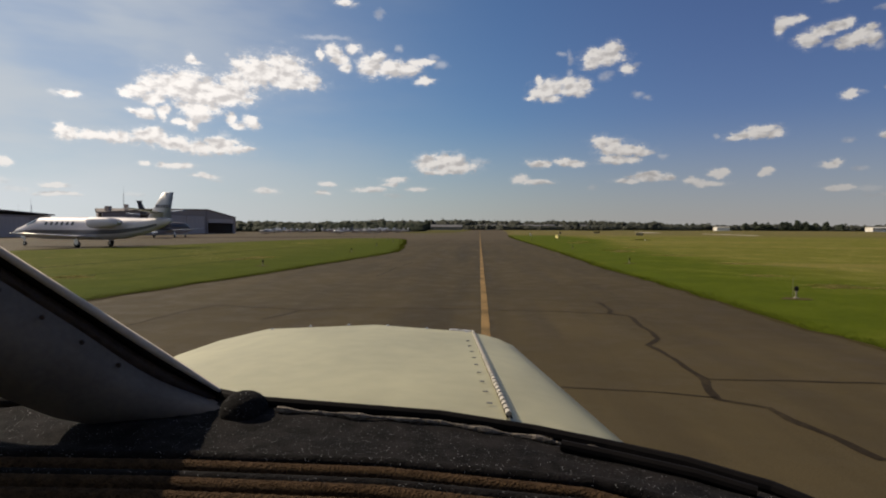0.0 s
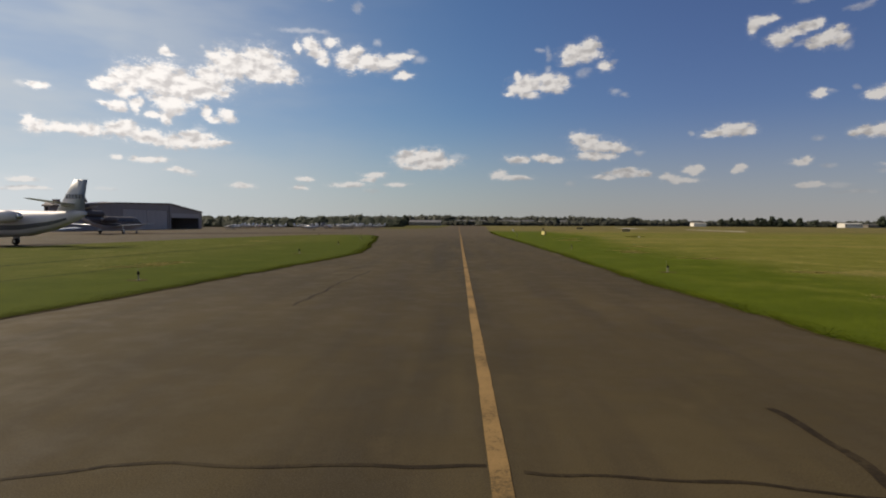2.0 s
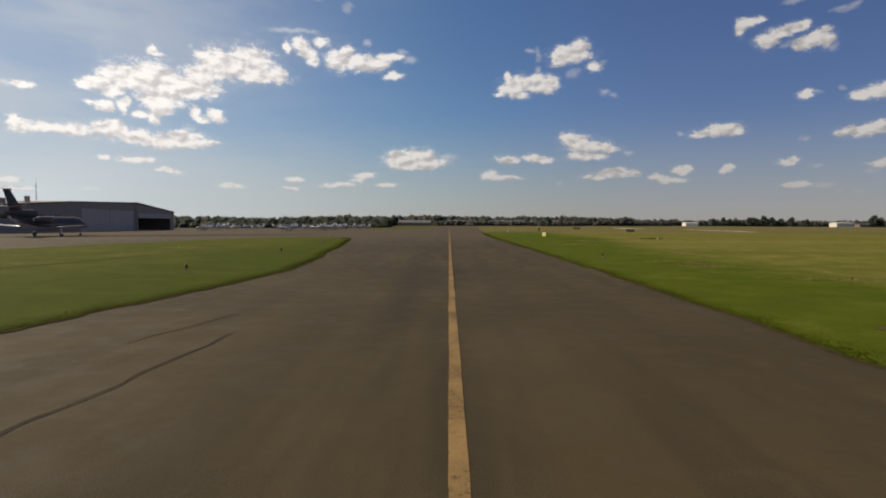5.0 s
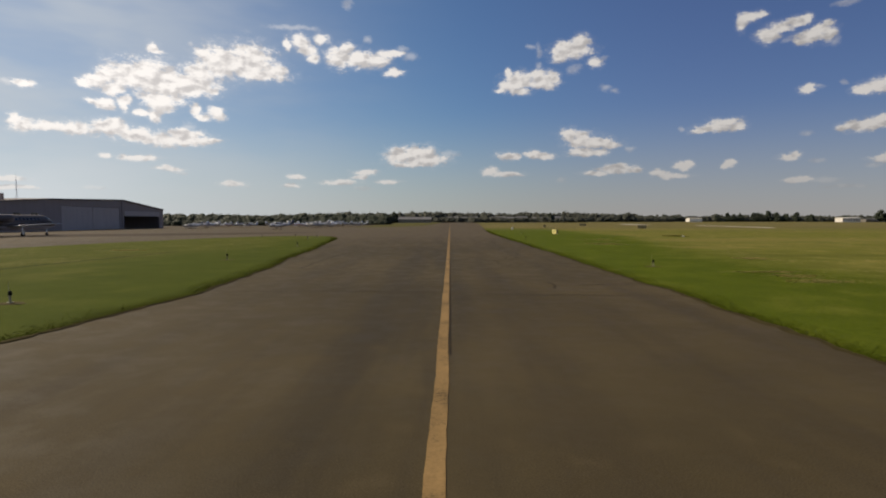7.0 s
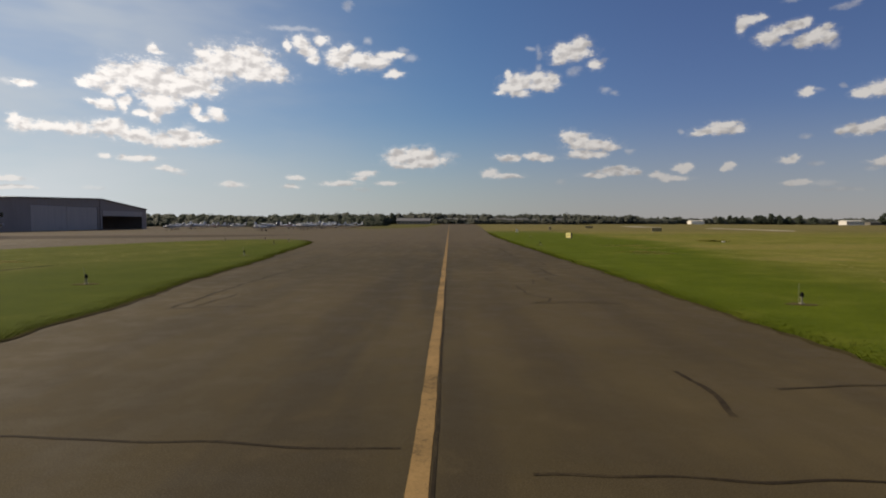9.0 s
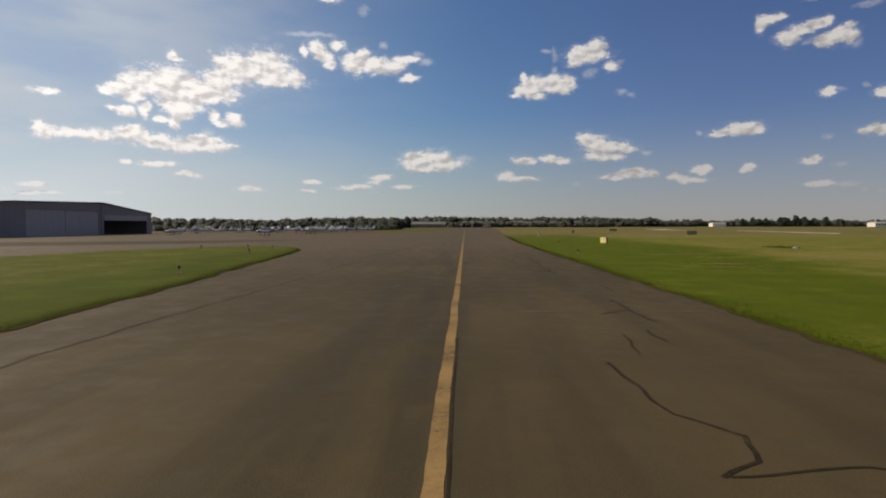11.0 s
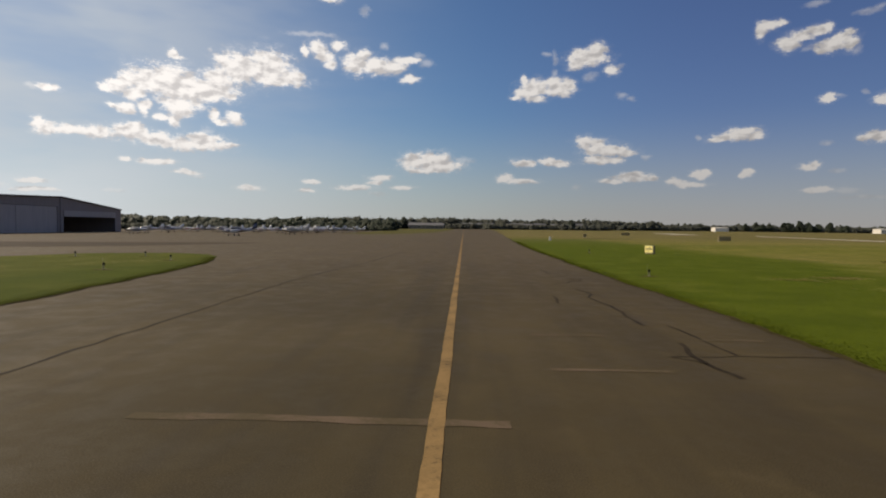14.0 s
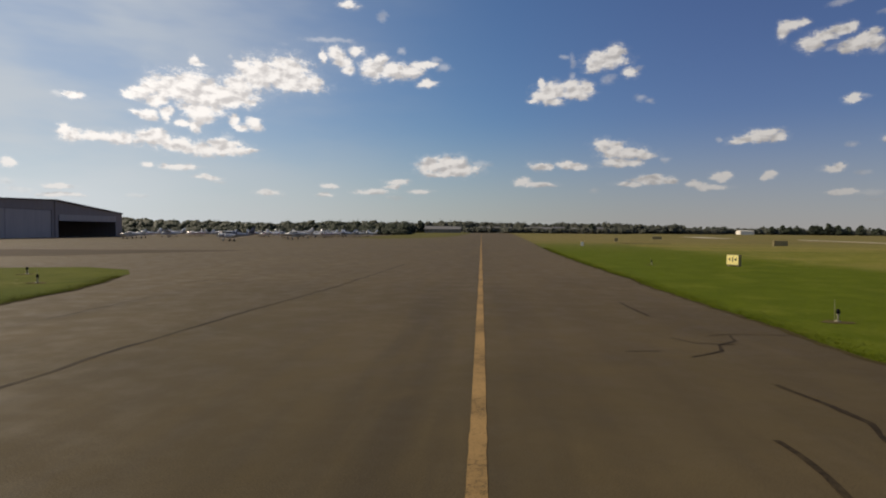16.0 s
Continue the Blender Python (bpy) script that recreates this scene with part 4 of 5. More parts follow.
def business_jet(name, label, m, body, upper, accent, nose, tail, trijet, fin_top, half_span, wing_mat):
    """A twin or three-engined business jet; local +x ahead, origin on the ground between the main wheels."""
    j = thing(name, label, "aircraft", m, "business jets on the apron")
    r = 1.2
    zc = 1.95 if not trijet else 2.15
    q = 1.0 if trijet else 1.45
    st = [(nose, zc - 0.42, 0.04, 0.04), (nose - 0.35 * q, zc - 0.40, 0.30 * r, 0.24 * r), (nose - 1.1 * q, zc - 0.32, 0.58 * r, 0.46 * r), (nose - 2.0 * q, zc - 0.16, 0.82 * r, 0.74 * r), (nose - 2.8 * q, zc, 0.95 * r, 0.97 * r),
          (nose - 4.5 * min(q, 1.2), zc, r, r), (-1.0, zc, r, r), (tail * 0.42, zc + 0.06, 0.92 * r, 0.92 * r), (tail * 0.7, zc + 0.32, 0.6 * r, 0.64 * r), (tail * 0.9, zc + 0.72, 0.34 * r, 0.38 * r), (tail, zc + 0.92, 0.12, 0.16)]
    bm = fuselage(bmesh.new(), st, 28, 4)
    fus = part("fuselage", bm, body, j, "", True)
    if upper:
        bm = bmesh.new()
        patch(bm, st, nose - 0.3, tail * 0.97, -96, 96, 0.012, 40, 22)
        part("upper_paint", bm, upper, fus, "dark painted upper fuselage", True)
    for s in (-1, 1):
        bm = bmesh.new()
        patch(bm, st, nose - 0.6, tail * 0.85, s * 98, s * 120, 0.016, 36, 3)
        part("stripe", bm, accent, fus, "", True)
        for k in range(6 if not trijet else 7):
            bm = bmesh.new()
            x = nose - 4.6 * min(q, 1.25) - k * 0.72
            patch(bm, st, x, x - 0.34, s * 56, s * 74, 0.02, 3, 4)
            part("window", bm, GLASS, fus, "", True)
    bm = bmesh.new()
    patch(bm, st, nose - 1.95 * q, nose - 2.9 * q, -62, 62, 0.02, 6, 18, 0.0)
    part("windscreen", bm, GLASS, fus, "dark cockpit windscreen", True)
    bm = bmesh.new()
    patch(bm, st, nose - 3.25 * q, nose - 3.25 * q - 0.75, 40, 112, 0.014, 4, 8)
    part("door", bm, body, fus, "", True)
    zw = zc - r * (0.78 if not trijet else 0.55)
    for s in (-1, 1):
        bm = bmesh.new()
        xr, xm, xt = (2.2, 1.0, -1.2) if trijet else (2.2, 1.55, 0.45)
        surface(bm, [((xr, s * 0.5, zw), 3.4, 0.42, (0, 0, 1)), ((xm, s * 2.3, zw + 0.1), 2.5, 0.3, (0, 0, 1)), ((xt, s * half_span, zw + 0.5), 1.05, 0.13, (0, 0, 1))])
        w = part("wing", bm, wing_mat, j, "", True)
        bm = bmesh.new()
        surface(bm, [((xm + 0.05, s * 2.3, zw + 0.1), 0.3, 0.24, (0, 0, 1)), ((xt + 0.04, s * half_span, zw + 0.5), 0.2, 0.12, (0, 0, 1))])
        part("leading_edge", bm, WHITE, w, "bright white leading edge", True)
        bm = bmesh.new()
        rod(bm, (xt - 0.2, s * (half_span - 0.1), zw + 0.5), (xt - 0.2, s * (half_span + 0.1), zw + 0.52), 0.06, 0.03, 8)
        part("navigation_light", bm, RED, w)
        xe = tail * (0.24 if not trijet else 0.30)
        bm = bmesh.new()
        lathe(bm, ((1.0, 0.4), (1.06, 0.48), (0.9, 0.54), (0.2, 0.57), (-1.4, 0.52), (-2.7, 0.32), (-2.7, 0.26)), Matrix.Translation((xe, s * (r + 0.62), zc + 0.62)), 20)
        n = part("engine_nacelle", bm, body if not trijet else upper, j, "", True)
        bm = bmesh.new()
        lathe(bm, ((1.062, 0.02), (1.07, 0.4), (0.98, 0.38), (0.98, 0.02)), Matrix.Translation((xe, s * (r + 0.62), zc + 0.62)), 20)
        part("intake", bm, BLACK, n)
        bm = bmesh.new()
        lathe(bm, ((-2.65, 0.27), (-2.95, 0.2), (-2.95, 0.02)), Matrix.Translation((xe, s * (r + 0.62), zc + 0.62)), 16)
        part("exhaust", bm, METAL, n, "bare metal exhaust nozzle", True)
        bm = bmesh.new()
        box(bm, (xe - 0.5, s * (r + 0.1), zc + 0.55), (1.7, 0.7, 0.2), 0, 0.06)
        part("pylon", bm, body, j)
    zf = zc + 0.5 * r
    bm = bmesh.new()
    lean = (fin_top - zf) * 0.72
    fx = tail * (0.52 if trijet else 0.66)
    surface(bm, [((fx, 0, zf), 3.3, 0.34, (0, 1, 0)), ((fx - lean * 0.45, 0, zf + (fin_top - zf) * 0.45), 2.25, 0.26, (0, 1, 0)), ((fx - lean, 0, fin_top), 1.35, 0.14, (0, 1, 0))])
    fin = part("fin", bm, upper or SILVER, j, "", True)
    if not trijet:
        for k in range(6):
            bm = bmesh.new()
            q = 0.3 * k
            box(bm, (fx - lean * 0.62 - 0.2 - q, 0.0, zf + (fin_top - zf) * 0.55), (0.16, 0.31, 0.34))
            part("marking", bm, STRIPE, fin, "dark painted bar")
    else:
        bm = bmesh.new()
        lathe(bm, ((1.5, 0.5), (1.55, 0.58), (1.3, 0.66), (-0.4, 0.64), (-2.6, 0.45), (-4.2, 0.3)), Matrix.Translation((tail * 0.55, 0, zc + r + 0.42)), 18)
        part("centre_intake", bm, upper, j, "dark centre engine intake", True)
        bm = bmesh.new()
        rod(bm, (fx - lean + 0.25, 0, fin_top + 0.05), (fx - lean - 1.6, 0, fin_top + 0.02), 0.11, 0.05, 8)
        part("fin_cap", bm, upper, fin)
    for s in (-1, 1):
        zt = zf + (fin_top - zf) * (0.34 if not trijet else 0.42)
        xt = fx - lean * (0.36 if not trijet else 0.5) - (0.0 if not trijet else 0.5)
        bm = bmesh.new()
        surface(bm, [((xt, s * 0.05, zt), 1.7, 0.18, (0, 0, 1)), ((xt - (0.4 if not trijet else 1.3), s * half_span * (0.42 if not trijet else 0.3), zt + 0.36), 0.8, 0.08, (0, 0, 1))])
        part("tailplane", bm, wing_mat, j, "", True)
    track = 2.05 if not trijet else 2.4
    for s in (-1, 1):
        bm = bmesh.new()
        rod(bm, (0, s * track, 0.3), (0.1, s * (track - 0.15), zw + 0.05), 0.09, 0.11, 10)
        box(bm, (-0.05, s * (track + 0.16), 0.62), (0.5, 0.04, 0.5), 0, 0.01)
        g = part("main_leg", bm, METAL, j)
        wheel(g, 0.0, s * (track + 0.02), 0.33, 0.3)
    nx = nose - (1.5 if not trijet else 1.9)
    bm = bmesh.new()
    rod(bm, (nx, 0, 0.24), (nx + 0.1, 0, zc - 0.8), 0.06, 0.08, 10)
    box(bm, (nx + 0.02, 0.2, zc - 1.0), (0.6, 0.03, 0.35), 0, 0.01)
    g = part("nose_leg", bm, METAL, j)
    wheel(g, nx, 0.0, 0.24, 0.2)
    return j


business_jet("business_jet", "white and silver twin-engined business jet parked on the apron", pose(-40.9, 57.7, fall(-40.9), 0, 0, 168), BODY, None, STRIPE, 11.2, -9.9, False, 5.65, 8.6, WHITE)
business_jet("business_jet", "dark grey and white three-engined business jet parked by the hangar", pose(-67.6, 117.7, fall(-67.6), 0, 0, 85.5), BODY, NAVY, NAVY, 9.4, -7.6, True, 7.45, 9.8, WHITE)


def light_aircraft(label, m, high, body, trim, twin=False, scale=1.0):
    """A small propeller aircraft; local +x ahead, origin on the ground below the wing."""
    j = thing("light_aircraft", label, "aircraft", m @ Matrix.Scale(scale, 4), "parked light aircraft")
    st = [(2.35, 1.15, 0.16, 0.18), (2.2, 1.15, 0.34, 0.32), (1.4, 1.16, 0.48, 0.42), (0.9, 1.25, 0.55, 0.52), (0.3, 1.36, 0.58, 0.68), (-0.6, 1.36, 0.57, 0.68), (-1.5, 1.32, 0.46, 0.52), (-3.2, 1.3, 0.22, 0.28), (-4.9, 1.35, 0.05, 0.1)]
    fus = part("fuselage", fuselage(bmesh.new(), st, 18, 3), body, j, "", True)
    for s in (-1, 1):
        bm = bmesh.new()
        patch(bm, st, 2.2, -4.6, s * 88, s * 106, 0.01, 20, 2)
        part("stripe", bm, trim, fus, "", True)
        for x0, x1 in ((0.55, -0.25), (-0.35, -1.2)):
            bm = bmesh.new()
            patch(bm, st, x0, x1, s * 42, s * 74, 0.012, 5, 4)
            part("window", bm, GLASS, fus, "", True)
    bm = bmesh.new()
    patch(bm, st, 1.0, 0.45, -58, 58, 0.014, 4, 12)
    part("windscreen", bm, GLASS, fus, "", True)
    zw = 2.08 if high else 0.82
    for s in (-1, 1):
        bm = bmesh.new()
        surface(bm, [((0.75, s * 0.1, zw), 1.6, 0.24, (0, 0, 1)), ((0.72, s * 2.6, zw + (0.04 if high else 0.2)), 1.6, 0.22, (0, 0, 1)), ((0.55, s * 5.2, zw + (0.1 if high else 0.5)), 1.15, 0.13, (0, 0, 1))])
        w = part("wing", bm, body, j, "", True)
        bm = bmesh.new()
        rod(bm, (0.5, s * 5.15, zw + (0.1 if high else 0.5)), (-0.6, s * 5.2, zw + (0.1 if high else 0.5)), 0.07, 0.05, 8)
        part("wing_tip", bm, trim, w)
        if high:
            bm = bmesh.new()
            rod(bm, (0.2, s * 0.5, 0.85), (0.15, s * 2.6, zw), 0.045, None, 8)
            part("wing_strut", bm, body, j)
        bm = bmesh.new()
        surface(bm, [((-4.0, s * 0.04, 1.45), 0.95, 0.1, (0, 0, 1)), ((-4.25, s * 1.75, 1.47), 0.62, 0.06, (0, 0, 1))])
        part("tailplane", bm, body, j, "", True)
        bm = bmesh.new()
        rod(bm, (-0.35, s * 1.35, 0.2), (-0.25, s * (0.5 if high else 1.3), 0.9), 0.045, 0.05, 8)
        g = part("main_leg", bm, METAL, j)
        wheel(g, -0.35, s * 1.37, 0.22, 0.16)
        if twin:
            bm = bmesh.new()
            lathe(bm, ((1.75, 0.16), (1.6, 0.33), (1.0, 0.4), (0.0, 0.36), (-1.1, 0.12)), Matrix.Translation((0, s * 1.9, zw + 0.25)), 14)
            n = part("engine_nacelle", bm, body, j, "", True)
            bm = bmesh.new()
            for k in range(3):
                a = 0.4 + k * 2.094
                box(bm, (1.82, s * 1.9 + 0.5 * math.sin(a), zw + 0.25 + 0.5 * math.cos(a)), (0.05, 0.1, 1.0))
                bmesh.ops.rotate(bm, verts=bm.verts[-8:], cent=(1.82, s * 1.9 + 0.5 * math.sin(a), zw + 0.25 + 0.5 * math.cos(a)), matrix=Matrix.Rotation(-a, 3, "X"))
            part("propeller", bm, BLACK, n)
    bm = bmesh.new()
    surface(bm, [((-3.3, 0, 1.45), 1.6, 0.14, (0, 1, 0)), ((-4.0, 0, 2.0), 1.05, 0.12, (0, 1, 0)), ((-4.45, 0, 2.75), 0.65, 0.07, (0, 1, 0))])
    part("fin", bm, trim if twin else body, j, "", True)
    if not twin:
        bm = bmesh.new()
        box(bm, (2.45, 0, 1.15), (0.05, 0.12, 1.85), 0, 0.02)
        p = part("propeller", bm, BLACK, j)
        bm = bmesh.new()
        rod(bm, (2.35, 0, 1.15), (2.66, 0, 1.15), 0.16, 0.02, 12)
        part("spinner", bm, METAL, p, "", True)
    bm = bmesh.new()
    rod(bm, (1.45, 0, 0.18), (1.5, 0, 0.85), 0.04, 0.05, 8)
    g = part("nose_leg", bm, METAL, j)
    wheel(g, 1.45, 0.0, 0.19, 0.14)
    return j


low_a = light_aircraft("white low-wing light aircraft with red trim on the apron", pose(-80, 208, fall(-80), 0, 0, 190), False, WHITE, RED, False, 0.88)
high_a = light_aircraft("white high-wing light aircraft with blue trim on the apron", pose(-83, 224, fall(-83), 0, 0, 200), True, WHITE, BLUE, False, 0.88)
light_aircraft("silver twin-engined propeller aircraft with grey tail on the apron", pose(-43.4, 174.5, fall(-43.4), 0, 0, 222), False, SILVER, STRIPE, True, 0.86)
low_b = light_aircraft("silver-grey low-wing light aircraft parked on the grass", pose(-38, 192, fall(-38), 0, 0, 170), False, SILVER, STRIPE, False, 0.88)
for src, x, y, a in ((high_a, -87, 234, 160), (low_a, -83, 242, 190), (low_b, -78, 243, 20), (high_a, -73.5, 237, 175), (high_a, -40, 210, 150), (low_a, -41, 224, 185),
                     (low_b, -39, 236, 200), (high_a, -35, 249, 170), (low_a, -58, 228, 160), (low_b, -52, 236, 185), (high_a, -64, 240, 30), (low_a, -46, 244, 175), (high_a, -47, 256, 200), (low_a, -58, 262, 10), (low_b, -68, 258, 160), (low_a, -90, 250, 170), (low_b, -76.3, 197, 185), (low_a, -48.5, 215, 20), (high_a, -48.3, 228, 165), (low_b, -48, 240, 190), (high_a, -41.5, 232, 175), (low_a, -41.6, 250, 200), (low_b, -35.4, 238, 165)):
    copy_thing(src, pose(x, y, fall(x) - (0.03 if x > -35.5 else 0.0), 0, 0, a) @ Matrix.Scale(0.88, 4))

# ---------- taxiway lights and signs ----------


def edge_light(m):
    t = thing("taxiway_edge_light", "short taxiway edge light with pale stem and dark lens", "airfield light", m, "taxiway edge lights")
    bm = bmesh.new()
    bmesh.ops.create_circle(bm, cap_ends=True, segments=18, radius=1.0, matrix=Matrix.Translation((0, 0, 0.012)) @ Matrix.Diagonal((0.55, 0.4, 1, 1)))
    for v in bm.verts:
        k = 1 + 0.4 * noise.noise((v.co.x * 2, v.co.y * 2, 1))
        v.co.x, v.co.y = v.co.x * k, v.co.y * k
    r = bmesh.ops.extrude_face_region(bm, geom=list(bm.faces))
    for v in r["geom"]:
        if isinstance(v, bmesh.types.BMVert):
            v.co.z -= 0.06
    part("dirt_pad", bm, DIRT, t, "bare dirt mowing pad")
    bm = bmesh.new()
    rod(bm, (0, 0, 0.03), (0, 0, 0.055), 0.1, 0.09, 16)
    part("base_plate", bm, STEM, t)
    bm = bmesh.new()
    rod(bm, (0, 0, 0.05), (0, 0, 0.27), 0.03, 0.026, 12)
    rod(bm, (0, 0, 0.25), (0, 0, 0.29), 0.055, 0.055, 12)
    part("stem", bm, STEM, t, "weathered pale stem")
    bm = bmesh.new()
    m2 = Matrix.Rotation(-math.pi / 2, 4, "Y")
    lathe(bm, ((0.29, 0.05), (0.31, 0.068), (0.38, 0.068), (0.43, 0.055), (0.46, 0.025)), m2, 16)
    part("lens", bm, LENS, t, "dark glass lens", True)
    bm = bmesh.new()
    rod(bm, (-0.08, 0.05, 0.0), (-0.1, 0.05, 0.78), 0.008, 0.006, 6)
    part("marker_rod", bm, STEM, t, "thin pale marker rod")
    return t


first = edge_light(pose(9.2, 17.3, -0.03) @ Matrix.Scale(0.82, 4))
for x, y, z in ((8.7, 34.0, -0.03), (9.1, 56.8, -0.03), (8.25, 92.6, -0.03), (10.6, 115, -0.03), (-11.1, 28.1, 0.012), (-10.4, 45.0, 0.012), (-11.1, 60.0, 0.012), (-11.6, 75.0, 0.012), (-14.9, 91.2, 0.012), (-15.5, 97.8, 0.012), (-19.0, 101.5, 0.012), (-23.0, 101.0, 0.012)):
    copy_thing(first, pose(x, y, z + fall(x), 0, 0, rng.uniform(-20, 20)) @ Matrix.Scale(0.82, 4))


def guide_sign(x, y, rz):
    t = thing("taxiway_sign", "faded yellow taxiway sign with dark symbols on the grass", "sign", pose(x, y, -0.03, 0, 0, rz) @ Matrix.Diagonal((0.74, 0.8, 0.86, 1)))
    bm = bmesh.new()
    box(bm, (0, 0.21, 0.44), (1.0, 0.42, 0.80), 0, 0.015)
    body = part("housing", bm, OLIVE, t)
    bm = bmesh.new()
    box(bm, (0, -0.012, 0.48), (0.96, 0.02, 0.68), 0, 0.004)
    face = part("face", bm, SIGN_YELLOW, t, "faded yellow face")
    bm = bmesh.new()
    v = [bm.verts.new(q) for q in ((-0.34, -0.026, 0.5), (-0.18, -0.026, 0.62), (-0.18, -0.026, 0.38))]
    bm.faces.new(v)
    bmesh.ops.solidify(bm, geom=list(bm.faces), thickness=0.004)
    part("symbol", bm, BLACK, face)
    bm = bmesh.new()
    box(bm, (0.02, -0.026, 0.5), (0.07, 0.006, 0.3))
    part("symbol", bm, BLACK, face)
    bm = bmesh.new()
    v = [bm.verts.new(q) for q in ((0.14, -0.026, 0.5), (0.32, -0.026, 0.62), (0.32, -0.026, 0.38))]
    bm.faces.new(v)
    bmesh.ops.solidify(bm, geom=list(bm.faces), thickness=0.004)
    part("symbol", bm, BLACK, face)
    for s in (-1, 1):
        bm = bmesh.new()
        rod(bm, (s * 0.34, 0.09, 0.0), (s * 0.34, 0.09, 0.16), 0.04, None, 10)
        part("leg", bm, METAL, t)


guide_sign(15.3, 114.6, -48)


def sign_back(x, y, rz, w, h):
    t = thing("airfield_sign", "dark olive back of an airfield sign in the grass", "sign", pose(x, y, -0.03, 0, 0, rz), "signs in the field")
    bm = bmesh.new()
    box(bm, (0, 0, 0.1 + h / 2), (w, 0.25, h), 0, 0.02)
    part("housing", bm, OLIVE, t)
    for s in (-1, 1):
        bm = bmesh.new()
        box(bm, (s * (w / 2 + 0.03), 0, 0.1 + h / 2), (0.06, 0.3, h + 0.04), 0, 0.01)
        part("end_cap", bm, OLIVE, t)
        bm = bmesh.new()
        rod(bm, (s * w * 0.35, 0, 0.0), (s * w * 0.35, 0, 0.22), 0.05, None, 8)
        part("leg", bm, METAL, t)


sign_back(47.5, 172.6, 8, 2.2, 0.8)
sign_back(48.6, 240, 0, 2.4, 0.8)
sign_back(27.7, 198, 0, 0.6, 0.7)


def marker(x, y, h):
    t = thing("marker_post", "small white marker post standing in the grass", "marker", pose(x, y, -0.03), "white markers by the taxiway")
    bm = bmesh.new()
    box(bm, (0, 0, h * 0.55), (0.36, 0.2, h * 0.9), 0, 0.03)
    part("panel", bm, PALE, t)
    bm = bmesh.new()
    rod(bm, (0, 0, 0), (0, 0, h * 0.2), 0.05, None, 8)
    part("post", bm, METAL, t)


marker(14.0, 158.8, 0.62)
marker(29.3, 103.0, 0.13)

# bare patch in the grass by the far sign
fill("bare_patch", wavy([(24, 182), (33, 181), (35, 186), (26, 188), (24, 182)], 0.8, 0.6, 3.0)[:-1], -0.018, DIRT, "bare brown patch in the grass", "bare ground", 0.008)

# ---------- far buildings ----------


def far_building(x, y, w, d, h, rz, wall, label, windows=0, roof=0.8, tall=0.16):
    t = thing("far_building", label, "building", pose(x, y, -0.05, 0, 0, rz), "buildings beyond the field")
    bm = bmesh.new()
    box(bm, (0, 0, h / 2), (w, d, h))
    walls = part("wall", bm, wall, t)
    bm = bmesh.new()
    v = [bm.verts.new(q) for q in ((-w / 2 - 0.4, -d / 2 - 0.4, h), (w / 2 + 0.4, -d / 2 - 0.4, h), (w / 2 + 0.4, d / 2 + 0.4, h), (-w / 2 - 0.4, d / 2 + 0.4, h), (-w / 2 - 0.4, 0, h + roof), (w / 2 + 0.4, 0, h + roof))]
    for f in ((0, 1, 2, 3), (0, 1, 5, 4), (2, 3, 4, 5), (0, 4, 3), (1, 2, 5)):
        bm.faces.new([v[k] for k in f])
    part("roof", bm, FARROOF if wall != PALE else PALE, t)
    for k in range(windows):
        bm = bmesh.new()
        box(bm, (-w / 2 + (k + 0.5) * w / windows, -d / 2 - 0.03, h * 0.5), (w / windows * 0.6, 0.12, h * tall))
        part("window", bm, GLASS, walls)


far_building(415, 1004, 21, 16, 5.8, 0, PALE, "white flat shed beyond the airfield")
far_building(604, 902, 31, 14, 6.4, 10, PALE, "long white two-storey building beyond the airfield", 7, 0.8, 0.3)
far_building(660, 915, 60, 16, 4.5, 10, BEIGE, "low beige building beyond the airfield", 6)
far_building(-31.5, 545, 29, 14, 3.0, 0, BEIGE, "long low beige building with a grey roof", 8, 2.2)
far_building(14, 672, 34, 16, 4.6, 0, BEIGE, "long low beige building among the trees", 8, 1.6)
far_building(62, 690, 30, 16, 4.8, 0, BEIGE, "long low beige building among the trees", 6, 1.4)
far_building(112, 720, 24, 16, 5.0, 0, BEIGE, "long low beige building among the trees", 6, 1.4)
for k in range(4):
    far_building(30 + k * 34 + rng.uniform(-6, 6), 780 + rng.uniform(-20, 30), 14, 10, 5.4 + rng.uniform(-0.6, 0.6), rng.uniform(-20, 20), BEIGE, "small house among the trees", 3, 2.0)

# ---------- trees ----------
ICO = bmesh.new()
bmesh.ops.create_icosphere(ICO, subdivisions=1, radius=1.0)
ICO_V = np.array([v.co[:] for v in ICO.verts])
ICO_F = np.array([[v.index for v in f.verts] for f in ICO.faces])
ICO.free()
nrng = np.random.RandomState(7)


def crown_points(cx, cy, z0, h, w, clumps):
    """Clump centres and radii of an uneven crown."""
    out = []
    for _ in range(clumps):
        a, u = nrng.uniform(0, 6.283), nrng.uniform(0, 1)
        z = z0 + h * (0.12 + 0.88 * u)
        taper = math.sin(math.pi * min(0.98, 0.3 + 0.66 * u)) ** 0.7
        r = w * 0.5 * taper * nrng.uniform(0.25, 1.0)
        out.append((cx + r * math.cos(a), cy + r * math.sin(a), z, nrng.uniform(0.6, 1.15) * w * 1.05 / math.sqrt(clumps)))
    return out


